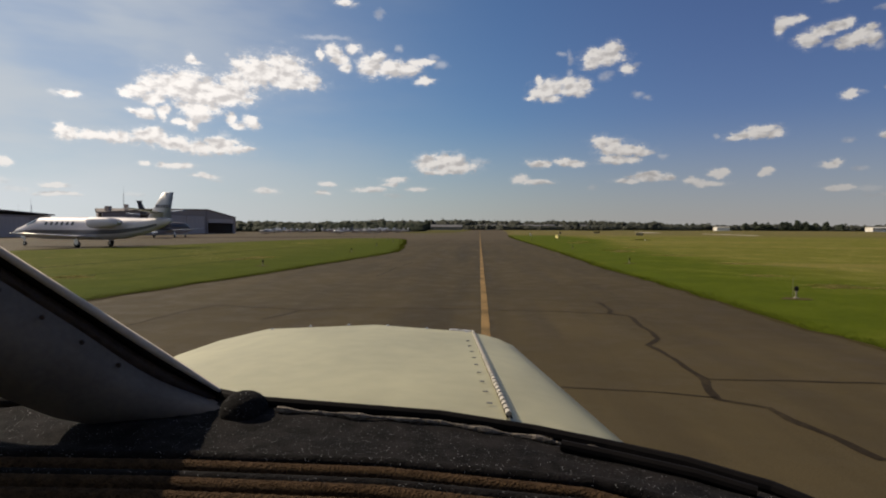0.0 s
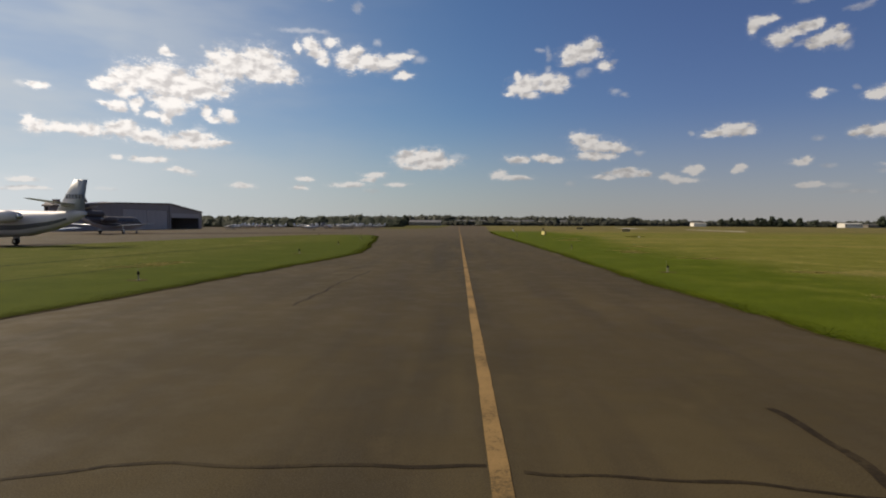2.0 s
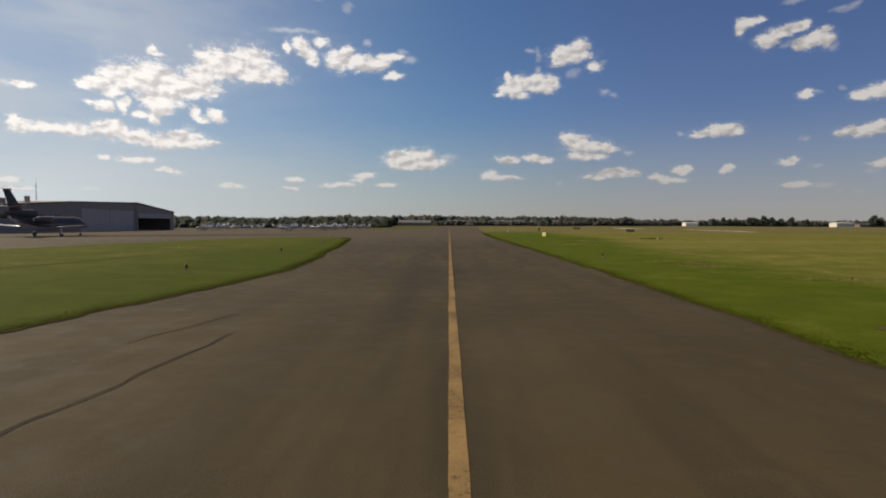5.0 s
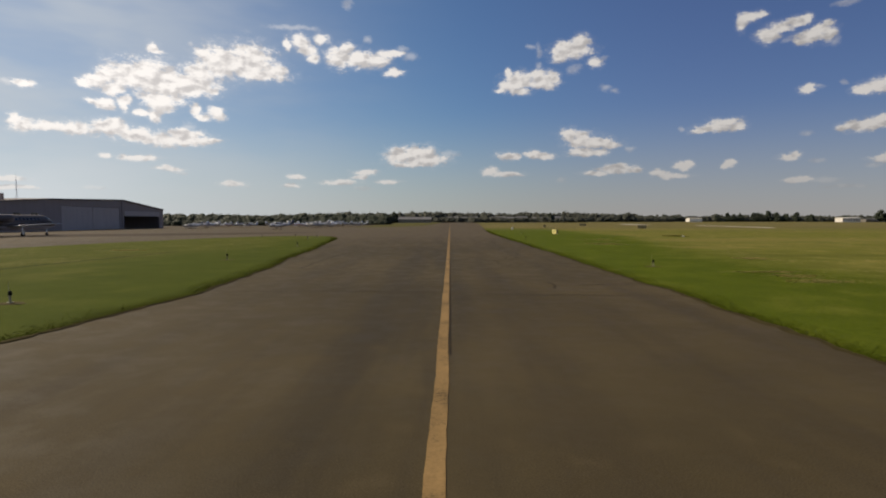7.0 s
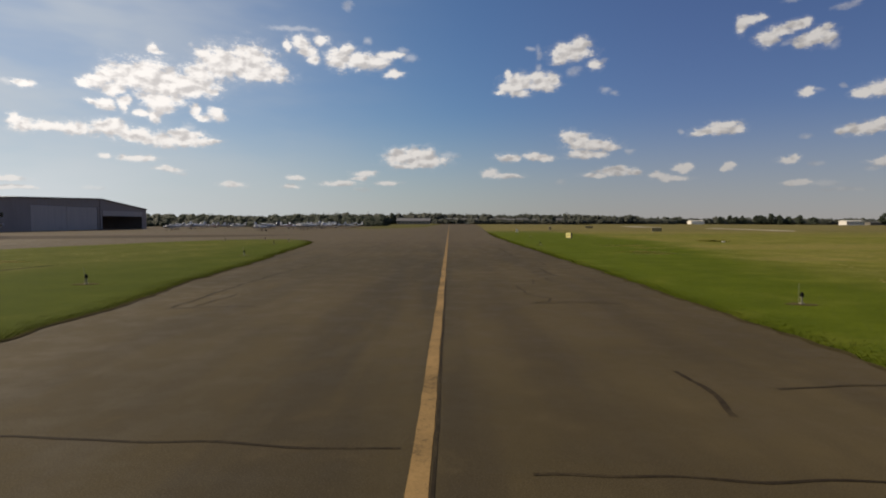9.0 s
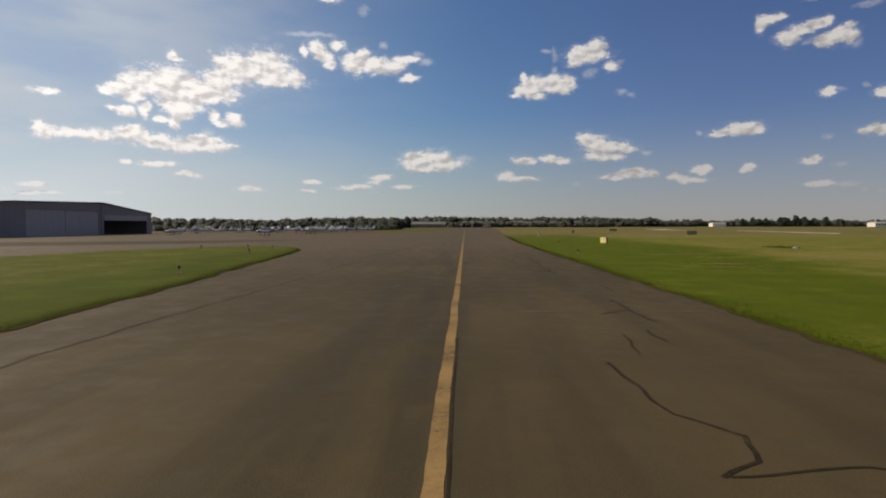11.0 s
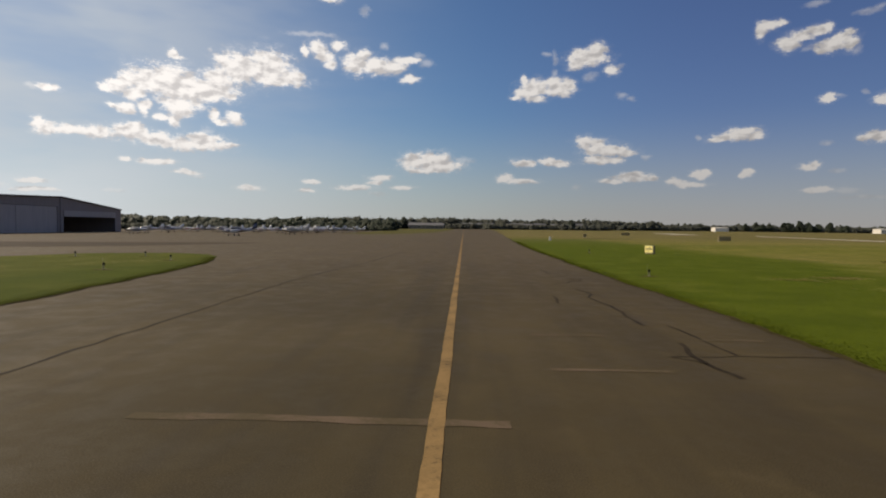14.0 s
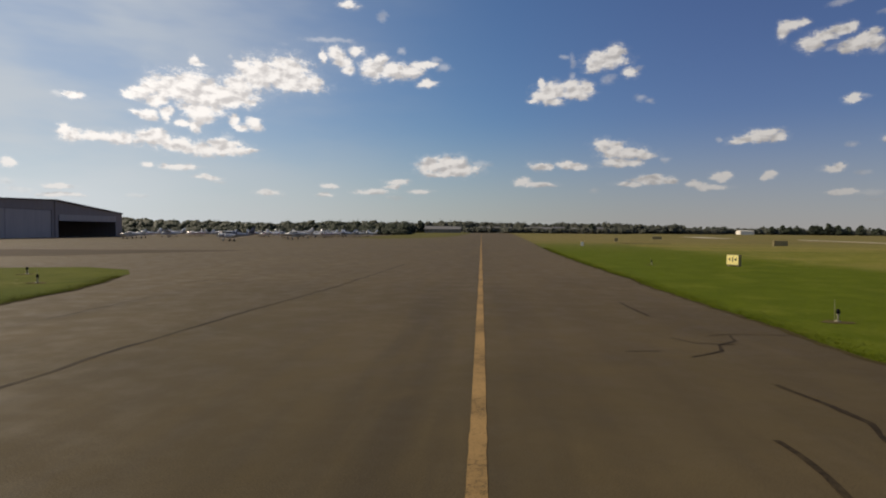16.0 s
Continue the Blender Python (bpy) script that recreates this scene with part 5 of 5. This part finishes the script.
def clump_mesh(points, leaves=0):
    """Ragged leafy clumps: jittered lumps with loose leaf sprays round them, and the soft normals of foliage."""
    V, F, N, n = [], [], [], 0
    for x, y, z, r in points:
        jit = nrng.uniform(0.7, 1.25, (len(ICO_V), 1))
        v = ICO_V * jit * (r, r, r * 0.8) + (x, y, z)
        V.append(v)
        F.append(ICO_F + n)
        N.append(ICO_V * 0.3 + (0, 0, 0.8))
        n += len(v)
        for _ in range(leaves):
            d = nrng.normal(size=3)
            d /= np.linalg.norm(d)
            c = np.array((x, y, z)) + d * r * nrng.uniform(0.85, 1.35)
            e = nrng.normal(size=(3, 3)) * r * 0.2
            V.append(c + e)
            F.append(np.array([[n, n + 1, n + 2]]))
            N.append(np.repeat([d * 0.3 + (0, 0, 0.8)], 3, 0))
            n += 3
    N = np.concatenate(N) + 1e-4
    return np.concatenate(V), np.concatenate(F), N / np.linalg.norm(N, axis=1, keepdims=True)


def woods(name, label, spots, mat, clumps, leaves):
    pts = []
    for x, y, h, w in spots:
        pts += crown_points(x, y, fall(x) - 0.2, h, w, clumps)
    V, F, N = clump_mesh(pts, leaves)
    ob = sheet(name, V.tolist(), F.tolist(), mat, "stuff", label, "trees")
    ob.data.polygons.foreach_set("use_smooth", [True] * len(F))
    ob.data.normals_split_custom_set_from_vertices(N.tolist())
    return ob


def band(x0, x1, y0, y1, step, h0, h1, seed, wide=0.95):
    r = random.Random(seed)
    spots = []
    x = x0
    while x < x1:
        u = (x - x0) / (x1 - x0)
        hh = (h0 + (h1 - h0) * u) * (0.95 + 0.26 * noise.noise((x * 0.021, seed, 0)) + 0.16 * noise.noise((x * 0.11, seed, 4)) + r.uniform(-0.1, 0.12))
        spots.append((x, y0 + (y1 - y0) * u + r.uniform(-9, 9), hh, hh * wide * r.uniform(0.8, 1.2)))
        x += step * r.uniform(0.6, 1.3)
    return spots


woods("woodland", "dark green broadleaf wood behind the parked aircraft", band(-330, -33, 334, 340, 2.2, 5.9, 4.3, 1, 1.4) + band(-330, -33, 348, 356, 2.2, 7.7, 5.4, 2, 1.4) + band(-330, -33, 324, 326, 1.6, 3.0, 2.6, 12, 1.6), LEAF, 84, 4)
woods("woodland", "low dark hedge and trees along the far field", band(-150, -47, 560, 575, 2.6, 7.6, 7.2, 13, 1.3) + band(-14, 150, 585, 650, 2.4, 4.6, 5.2, 3, 1.4) + band(-160, 260, 820, 840, 3.4, 12.0, 11.0, 4, 1.3), LEAF_HAZE, 34, 6)
woods("woodland", "far low tree line beyond the runway", band(110, 338, 780, 886, 2.0, 6.2, 6.6, 5, 1.5) + band(240, 820, 1110, 1090, 2.6, 9.8, 8.4, 6, 1.5), LEAF_HAZE, 34, 6)
woods("woodland", "distant hazy tree belt on the horizon", band(-700, 1500, 1500, 1500, 14.0, 15.0, 15.0, 8), LEAF_HAZE, 12, 3)


def tree(x, y, h, w):
    t = thing("tree", "dark green broadleaf tree beyond the airfield", "tree", pose(x, y, -0.05), "single trees beyond the field")
    bm = bmesh.new()
    rod(bm, (0, 0, 0), (0.1, 0, h * 0.5), h * 0.035, h * 0.02, 8)
    for k in range(5):
        a = k * 1.3
        rod(bm, (0.05, 0, h * (0.28 + 0.05 * k)), (w * 0.3 * math.cos(a), w * 0.3 * math.sin(a), h * (0.5 + 0.07 * k)), h * 0.014, h * 0.006, 6)
    part("trunk", bm, BARK, t)
    V, F, N = clump_mesh(crown_points(0, 0, 0, h, w, 70), 14)
    me = bpy.data.meshes.new("crown")
    me.from_pydata(V.tolist(), [], F.tolist())
    me.materials.append(LEAF)
    me.polygons.foreach_set("use_smooth", [True] * len(F))
    me.normals_split_custom_set_from_vertices(N.tolist())
    c = new("crown", me)
    c.parent = t


for k in range(17):
    tree(440 + k * 10.5 + rng.uniform(-4, 4), 985 + rng.uniform(-18, 18), rng.uniform(9, 15), rng.uniform(9, 14))
for x, y, h in ((107, 640, 9.6), (-52, 560, 9.4), (330, 960, 9), (352, 965, 11), (364, 958, 10), (637, 880, 17), (650, 885, 14), (513, 985, 15), (531, 985, 17), (544, 985, 15), (640, 960, 10)):
    tree(x, y, h, h * 0.95)

# ---------- grass blades along the pavement ----------


def tufts(name, label, spots, size, mat=None):
    """Loose blades: two thin triangles a tuft, leaning at random."""
    P = np.array(spots)
    n = len(P)
    V = np.zeros((n, 6, 3))
    for b in range(2):
        a = nrng.uniform(0, 6.283, n)
        w = nrng.uniform(0.5, 1.0, n) * size * 0.16
        h = nrng.uniform(0.25, 0.8, n) * size
        lean = nrng.normal(size=(n, 2)) * size * 1.1
        dx, dy = np.cos(a) * w, np.sin(a) * w
        ox, oy = nrng.normal(size=(2, n)) * size * 0.4
        base = P + np.stack([ox, oy, 0 * ox], 1)
        V[:, 3 * b] = base + np.stack([dx, dy, 0 * w], 1)
        V[:, 3 * b + 1] = base - np.stack([dx, dy, 0 * w], 1)
        V[:, 3 * b + 2] = base + np.stack([lean[:, 0], lean[:, 1], h], 1)
    V = V.reshape(-1, 3)
    F = np.arange(len(V)).reshape(-1, 3)
    ob = sheet(name, V.tolist(), F.tolist(), mat or BLADES, "stuff", label, "grass")
    # blades of a lawn catch the light as the lawn does
    up = nrng.normal(size=(len(V), 3)) * 0.35 + (0, 0, 1)
    up /= np.linalg.norm(up, axis=1, keepdims=True)
    ob.data.normals_split_custom_set_from_vertices(up.tolist())


def edge_x(line, y):
    ys, xs = [q[1] for q in line], [q[0] for q in line]
    return np.interp(y, ys, xs)


def verge(line, side, y0, y1, deep, count, z):
    y = nrng.uniform(y0, y1, count)
    d = np.abs(nrng.exponential(deep, count)) - 0.06
    x = edge_x(line, y) + side * d
    keep = d < deep * 4
    return np.stack([x, y, np.full(count, z)], 1)[keep]


tufts("grass_blades", "short green grass blades along the taxiway edge", verge(right_edge, 1, 4, 50, 0.24, 40000, -0.03), 0.036)
tufts("grass_blades", "short green grass blades along the taxiway edge", verge(right_edge, 1, 50, 150, 0.28, 56000, -0.03), 0.038)
tufts("grass_blades", "short green grass blades on the island edge", verge(front_edge, -1, 8, 101, 0.24, 52000, 0.012), 0.036)

# a weedy patch out in the field, and loose clippings left by the mower
weeds = np.stack([nrng.normal(29.4, 0.5, 220), nrng.normal(105.6, 0.8, 220), np.full(220, -0.03)], 1)
tufts("weed_patch", "dark rank weeds standing in the mown field", weeds, 0.26)
heaps = []
for x, y in ((-15.8, 20.8), (-14.5, 33.4), (-14.2, 34.9), (-14.0, 36.2), (-21.8, 69.7), (15.0, 34.3), (12.2, 25.6), (12.6, 21.3), (12.8, 20.6), (16.2, 62.0), (12.6, 54.0), (12.7, 52.4), (12.4, 50.6), (13.7, 82.2), (13.6, 79.8), (16.1, 88.0), (16.5, 92.9), (14.2, 91.7), (14.5, 44.0)):
    n = nrng.randint(120, 420)
    wide, deep = nrng.uniform(0.35, 1.0), nrng.uniform(0.12, 0.45)
    z = 0.012 + fall(x) if x < 0 else -0.03
    for _ in range(n):
        heaps.append((x + nrng.normal(0, wide), y + nrng.normal(0, deep), z + nrng.uniform(0, 0.03)))
tufts("grass_clippings", "loose dry grass clippings on the mown grass", heaps, 0.075, STRAW)

# ---------- the light aircraft that starts the run ----------
COWL = material("cream_cowling_paint", (0.43, 0.402, 0.245), 0.42, vary=0.26, scale=3.0, fine=16.0, spec=0.35)
FUZZ = bpy.data.materials.new("speckled_black_carpet")
FUZZ.use_nodes = True
ft = FUZZ.node_tree
fb = ft.nodes["Principled BSDF"]
fb.inputs["Roughness"].default_value = 0.95
fb.inputs["Specular IOR Level"].default_value = 0.1
fgeo = ft.nodes.new("ShaderNodeNewGeometry")
fpos = fgeo.outputs["Position"]
fvor = ft.nodes.new("ShaderNodeTexVoronoi")
fvor.inputs["Scale"].default_value = 330.0
ft.links.new(fpos, fvor.inputs["Vector"])
fleck = ranged(ft, fvor.outputs["Distance"], 0.24, 0.10)
pick = ranged(ft, noise_node(ft, fpos, 150.0, 2), 0.50, 0.60)
fcol = blend(ft, ranged(ft, noise_node(ft, fpos, 30.0, 4), 0.3, 0.7), (0.004, 0.0037, 0.0037), (0.015, 0.0132, 0.013))
fcol = blend(ft, arith(ft, "MULTIPLY", fleck, pick), fcol, (0.42, 0.42, 0.43))
ft.links.new(fcol, fb.inputs["Base Color"])
fbump = ft.nodes.new("ShaderNodeBump")
fbump.inputs["Strength"].default_value, fbump.inputs["Distance"].default_value = 0.8, 0.004
ft.links.new(noise_node(ft, fpos, 260.0, 3), fbump.inputs["Height"])
ft.links.new(fbump.outputs[0], fb.inputs["Normal"])
CLOTH = material("brown_ribbed_cloth", (0.135, 0.083, 0.045), 0.95, vary=0.6, scale=90.0, bump=1.0, bump_scale=330.0, spec=0.05)
POST = material("dark_grey_trim_panel", (0.20, 0.168, 0.140), 0.75, vary=0.3, scale=12.0, spec=0.2)
BROWN = material("brown_vinyl", (0.06, 0.038, 0.028), 0.6, vary=0.4, scale=25.0, bump=0.3, bump_scale=90.0, spec=0.3)
EDGE = material("tan_edge_trim", (0.56, 0.48, 0.40), 0.7, vary=0.3, scale=30.0)
PEEL = material("peeling_pale_sealant", (0.24, 0.205, 0.17), 0.85, vary=0.7, scale=60.0, bump=0.6, bump_scale=120.0, spec=0.1)

own = thing("cockpit_aircraft", "cream light aircraft nose with black carpeted dashboard", "aircraft", pose(0, 0, 0))
NEAR = ((-1.25, 1.15), (-1.17, 1.48), (-1.02, 1.61), (-0.80, 1.685), (-0.50, 1.70), (-0.28, 1.697), (-0.09, 1.69))
FAR = ((-1.30, 1.20), (-1.24, 1.48), (-1.12, 1.58), (-0.98, 1.63), (-0.82, 1.67), (-0.47, 1.69), (-0.16, 1.672))
CHEEK_NEAR = ((-0.088, 1.687), (0.0, 1.675), (0.08, 1.655), (0.145, 1.62), (0.2, 1.55), (0.225, 1.42), (0.23, 1.15))
CHEEK_FAR = ((-0.158, 1.67), (-0.12, 1.662), (-0.08, 1.652), (-0.035, 1.632), (0.0, 1.59), (0.015, 1.48), (0.015, 1.2))


def skin(bm, near, far, lip):
    """A formed metal skin between two sections, with a rolled front lip."""
    rows = []
    for y in (0.86, 0.98, 1.15, 1.35, 1.55, 1.7, 1.78):
        u = (y - 0.86) / 0.92
        rows.append([bm.verts.new((a[0] + (b[0] - a[0]) * u, y, a[1] + (b[1] - a[1]) * u)) for a, b in zip(near, far)])
    rows.append([bm.verts.new((b[0], 1.80, b[1] - 0.02)) for b in far])
    rows.append([bm.verts.new((b[0], 1.80, b[1] - lip)) for b in far])
    for p, q in zip(rows, rows[1:]):
        for k in range(len(p) - 1):
            bm.faces.new((p[k], p[k + 1], q[k + 1], q[k]))
    return bm


bm = skin(bmesh.new(), NEAR, FAR, 0.25)
panel = part("cowling", bm, COWL, own, "cream painted engine cowling", True)
bm = skin(bmesh.new(), CHEEK_NEAR, CHEEK_FAR, 0.2)
part("cowling_cheek", bm, COWL, own, "", True)


def hinge_at(u):
    return Vector((-0.16 + 0.07 * u, 1.78 - 0.86 * u, 1.672 + 0.02 * u))


bm = bmesh.new()
for k in range(34):
    a, b = hinge_at(k / 34), hinge_at((k + 0.66) / 34)
    rod(bm, a + Vector((0, 0, 0.002)), b + Vector((0, 0, 0.002)), 0.0052, None, 8)
part("hinge", bm, material("hinge_metal", (0.50, 0.46, 0.38), 0.5, vary=0.4, scale=40.0), own, "pale metal piano hinge")
bm = bmesh.new()
for s in (-0.0065, 0.0065):
    rod(bm, hinge_at(0) + Vector((s * 0.5, 0, -0.001)), hinge_at(1) + Vector((s * 0.5, 0, -0.001)), 0.0016, None, 6)
part("hinge_seam", bm, RUBBER, own)
for k in range(9):
    bm = bmesh.new()
    box(bm, hinge_at(0.2 + 0.09 * k) + Vector((-0.026, 0, 0.0025)), (0.010, 0.003, 0.0015))
    part("fastener", bm, STRIPE, panel)
for k in range(6):
    bm = bmesh.new()
    q = k / 5
    rod(bm, (-0.80 + 0.62 * q, 1.765, 1.672 + 0.02 * math.sin(q * math.pi)), (-0.80 + 0.62 * q, 1.765, 1.6745 + 0.02 * math.sin(q * math.pi)), 0.005, 0.004, 8)
    part("screw", bm, METAL, panel)

# chipped paint at the front end of the hinge, and a worn edge of bare metal
bm = bmesh.new()
for k in range(5):
    rod(bm, (-0.235 + 0.014 * k, 1.788, 1.676 - 0.001 * k), (-0.222 + 0.014 * k, 1.790, 1.676 - 0.001 * k), 0.004 + 0.0012 * math.sin(2.3 * k), None, 8)
part("paint_chip", bm, WHITE, panel, "chipped white edge of the cowling")

BASE = ((-1.15, 0.66, 1.70), (-0.95, 0.86, 1.702), (-0.72, 0.93, 1.706), (-0.58, 0.91, 1.714), (-0.50, 0.86, 1.718), (-0.35, 0.855, 1.712), (-0.20, 0.85, 1.706), (-0.06, 0.82, 1.698), (0.04, 0.785, 1.692), (0.13, 0.745, 1.688), (0.22, 0.70, 1.678), (0.34, 0.60, 1.655), (0.42, 0.45, 1.64))


def along(pts, n):
    out = []
    for a, b in zip(pts, pts[1:]):
        out += [Vector(a).lerp(Vector(b), k / n) for k in range(n)]
    return out + [Vector(pts[-1])]


line = along(BASE, 6)
bm = bmesh.new()
rows = []
for i, q in enumerate(line):
    row = []
    for j in range(33):
        v = j / 32
        y = q.y + (0.34 - q.y) * v
        z = q.z + (1.70 - q.z) * min(1.0, v * 2.2) + 0.004 * noise.noise((q.x * 14, y * 14, 2)) + 0.007 * noise.noise((q.x * 3.5, y * 32, 6)) * min(1.0, v * 5) - 0.05 * max(0.0, v - 0.75)
        row.append(bm.verts.new((q.x - (0.06 * v if q.x > 0 else 0), y, z)))
    rows.append(row)
for p, q in zip(rows, rows[1:]):
    for j in range(32):
        bm.faces.new((p[j], q[j], q[j + 1], p[j + 1]))
dash = part("glareshield", bm, FUZZ, own, "black carpeted dashboard top flecked with dust", True)
bm = bmesh.new()
tube(bm, [a + Vector((0, 0.012, 0.004)) for a in line], 0.009)
part("windshield_seal", bm, RUBBER, own, "black rubber windshield seal")
bm = bmesh.new()
strip = along(line[26:51], 4)
tube(bm, [a + Vector((0, -0.014, 0.003 + 0.002 * noise.noise((a.x * 50, 1, 0)))) for a in strip], [0.0034 + 0.0052 * noise.noise((a.x * 26, 0, 0)) for a in strip], 7)
part("peeling_sealant", bm, PEEL, own, "peeling pale sealant strip")
bm = bmesh.new()
tube(bm, [a + Vector((0.0, -0.03, 0.006)) for a in line[44:59]], 0.008)
part("rubber_moulding", bm, RUBBER, own, "loose black rubber moulding")
bm = bmesh.new()
bmesh.ops.create_uvsphere(bm, u_segments=20, v_segments=12, radius=1.0, matrix=Matrix.Translation((-0.502, 0.845, 1.716)) @ Matrix.Diagonal((0.036, 0.04, 0.03, 1)))
part("carpet_roll", bm, FUZZ, own, "", True)
for y, r, mat, x1 in ((0.685, 0.009, FUZZ, 0.0), (0.655, 0.0095, CLOTH, -0.02), (0.628, 0.008, FUZZ, 0.0), (0.605, 0.011, CLOTH, -0.04), (0.57, 0.012, CLOTH, -0.05)):
    bm = bmesh.new()
    pts = along(((-1.05, y - 0.02, 1.704), (-0.80, y - 0.01, 1.706), (-0.5, y, 1.708), (-0.25, y - 0.004, 1.708), (x1, y - 0.03, 1.704), (x1 + 0.12, y - 0.08, 1.694)), 8)
    pts = along(pts, 5)
    tube(bm, [p + Vector((0, 0.0015 * noise.noise((p.x * 9, y, 0)), 0)) for p in pts], [r * (1 + 0.05 * (k % 2)) for k in range(len(pts))], 12)
    part("cloth_rib", bm, mat, dash, "brown ribbed cloth piping" if mat == CLOTH else "", True)

# the window post: rails along it, from the outer edge to the foot of its trim panel
OUTER = ((-0.796, 0.626, 2.032), (-0.766, 0.701, 1.970), (-0.720, 0.772, 1.901), (-0.648, 0.846, 1.814), (-0.563, 0.915, 1.720))
TRIM = ((-0.796, 0.626, 2.022), (-0.766, 0.701, 1.959), (-0.720, 0.771, 1.889), (-0.648, 0.845, 1.801), (-0.563, 0.915, 1.715))
GROOVE = ((-0.810, 0.639, 2.012), (-0.778, 0.713, 1.946), (-0.730, 0.784, 1.875), (-0.656, 0.858, 1.784), (-0.569, 0.928, 1.706))
STRIP = ((-0.800, 0.629, 1.995), (-0.769, 0.703, 1.928), (-0.722, 0.774, 1.855), (-0.650, 0.848, 1.764), (-0.565, 0.918, 1.700))
SWELL = ((-0.785, 0.612, 1.904), (-0.753, 0.682, 1.855), (-0.713, 0.748, 1.799), (-0.643, 0.806, 1.748), (-0.545, 0.866, 1.712))
LOWER = ((-0.829, 0.651, 1.812), (-0.781, 0.713, 1.769), (-0.742, 0.773, 1.720), (-0.668, 0.817, 1.697), (-0.527, 0.836, 1.700))


def rails(bm, lines, back=0.02):
    """A curved trim panel through several rails, with thickness."""
    front = []
    for pts in lines:
        ctrl = [Vector(p) for p in pts]
        ctrl = [ctrl[0] * 2 - ctrl[1]] + ctrl + [ctrl[-1] * 2 - ctrl[-2]]
        row = []
        for i in range(1, len(ctrl) - 2):
            p0, p1, p2, p3 = ctrl[i - 1:i + 3]
            for k in range(6):
                t = k / 6
                row.append(0.5 * (2 * p1 + (p2 - p0) * t + (2 * p0 - 5 * p1 + 4 * p2 - p3) * t * t + (3 * p1 - p0 - 3 * p2 + p3) * t ** 3))
        row.append(ctrl[-2])
        front.append(row)
    away = Vector((-0.55, 0.83, 0.0)) * back
    for shift, keep in ((Vector(), []), (away, [])):
        for row in front:
            keep.append([bm.verts.new(p + shift) for p in row])
        for p, q in zip(keep, keep[1:]):
            for k in range(len(p) - 1):
                bm.faces.new((p[k], p[k + 1], q[k + 1], q[k]))
        if shift.length:
            n = len(keep[0])
            for row, other in ((keep[0], first_row), (keep[-1], last_row)):
                for k in range(n - 1):
                    bm.faces.new((row[k], row[k + 1], other[k + 1], other[k]))
        else:
            first_row, last_row = keep[0], keep[-1]
    return bm


post = part("window_post", rails(bmesh.new(), (STRIP, SWELL, LOWER), 0.03), POST, own, "dark grey window post panel", True)
part("edge_trim", rails(bmesh.new(), (OUTER, TRIM), 0.02), EDGE, post, "worn tan edge trim", True)
part("edge_groove", rails(bmesh.new(), (TRIM, GROOVE), 0.008), RUBBER, post, "black rubber groove", True)
part("inner_strip", rails(bmesh.new(), (GROOVE, STRIP), 0.01), BROWN, post, "dark brown vinyl strip", True)
for k in range(5):
    c = Vector(STRIP[1]).lerp(Vector(STRIP[3]), k / 4) + Vector((0.004, -0.008, -0.012))
    bm = bmesh.new()
    rod(bm, c, c + Vector((0.003, -0.004, 0)), 0.004, 0.003, 8)
    part("screw", bm, BROWN, post)

# unseen slab added to cast shade on the left of the dashboard
bm = bmesh.new()
box(bm, (-1.42, 0.95, 2.28), (0.44, 0.3, 0.06), 0, 0.02)
part("shade_slab", bm, COWL, own)
# the cabin shell round and behind the seats
LINING = material("cabin_lining", (0.30, 0.26, 0.22), 0.9, vary=0.2, scale=6.0, spec=0.1)
bm = bmesh.new()
arch = [(-1.22, 2.0), (-1.12, 2.24), (-0.85, 2.36), (-0.5, 2.39), (-0.15, 2.36), (0.12, 2.24), (0.24, 2.0)]
rows = []
for y, lift in ((0.26, -0.02), (0.12, 0.0), (-0.2, 0.03), (-0.9, 0.02), (-1.5, -0.08)):
    rows.append([bm.verts.new((x, y, z + lift)) for x, z in arch] + [bm.verts.new((-0.49 + (x + 0.49) * 1.02, y, z + lift + 0.03)) for x, z in reversed(arch)])
for p, q in zip(rows, rows[1:]):
    for k in range(len(p)):
        n = (k + 1) % len(p)
        bm.faces.new((p[k], p[n], q[n], q[k]))
bm.faces.new(rows[0])
bm.faces.new(rows[-1])
part("cabin_roof", bm, LINING, own, "pale cabin headliner", True)
bm = bmesh.new()
box(bm, (-0.49, -1.52, 1.7), (1.44, 0.05, 1.3), 0, 0.02)
part("rear_bulkhead", bm, LINING, own)
for x in (-1.24, 0.30):
    bm = bmesh.new()
    box(bm, (x, -0.55, 1.4), (0.05, 1.9, 0.6), 0, 0.02)
    part("cabin_side", bm, LINING, own)
# belly, panel and wheels below the cowling
bm = bmesh.new()
st = [(1.79, 1.36, 0.5, 0.24), (0.9, 1.3, 0.66, 0.32), (0.2, 1.2, 0.62, 0.34), (-1.6, 1.2, 0.5, 0.3)]
fuselage(bm, st, 20, 4)
for v in bm.verts:
    v.co = Vector((-0.52 + v.co.y, v.co.x, min(v.co.z, 1.58)))
part("belly", bm, COWL, own, "", True)
for x, y in ((-0.52, 1.35), (-1.5, -1.0), (0.46, -1.0)):
    bm = bmesh.new()
    rod(bm, (x, y, 0.2), (x if y > 0 else x * 0.75 - 0.13, y, 1.1), 0.04, 0.05, 10)
    g = part("wheel_leg", bm, METAL, own)
    bm = bmesh.new()
    lathe(bm, ((-0.08, 0.12), (-0.08, 0.17), (-0.05, 0.2), (0.05, 0.2), (0.08, 0.17), (0.08, 0.12)), Matrix.Translation((x, y, 0.2)), 18)
    t = part("tyre", bm, TYRE, g, "", True)
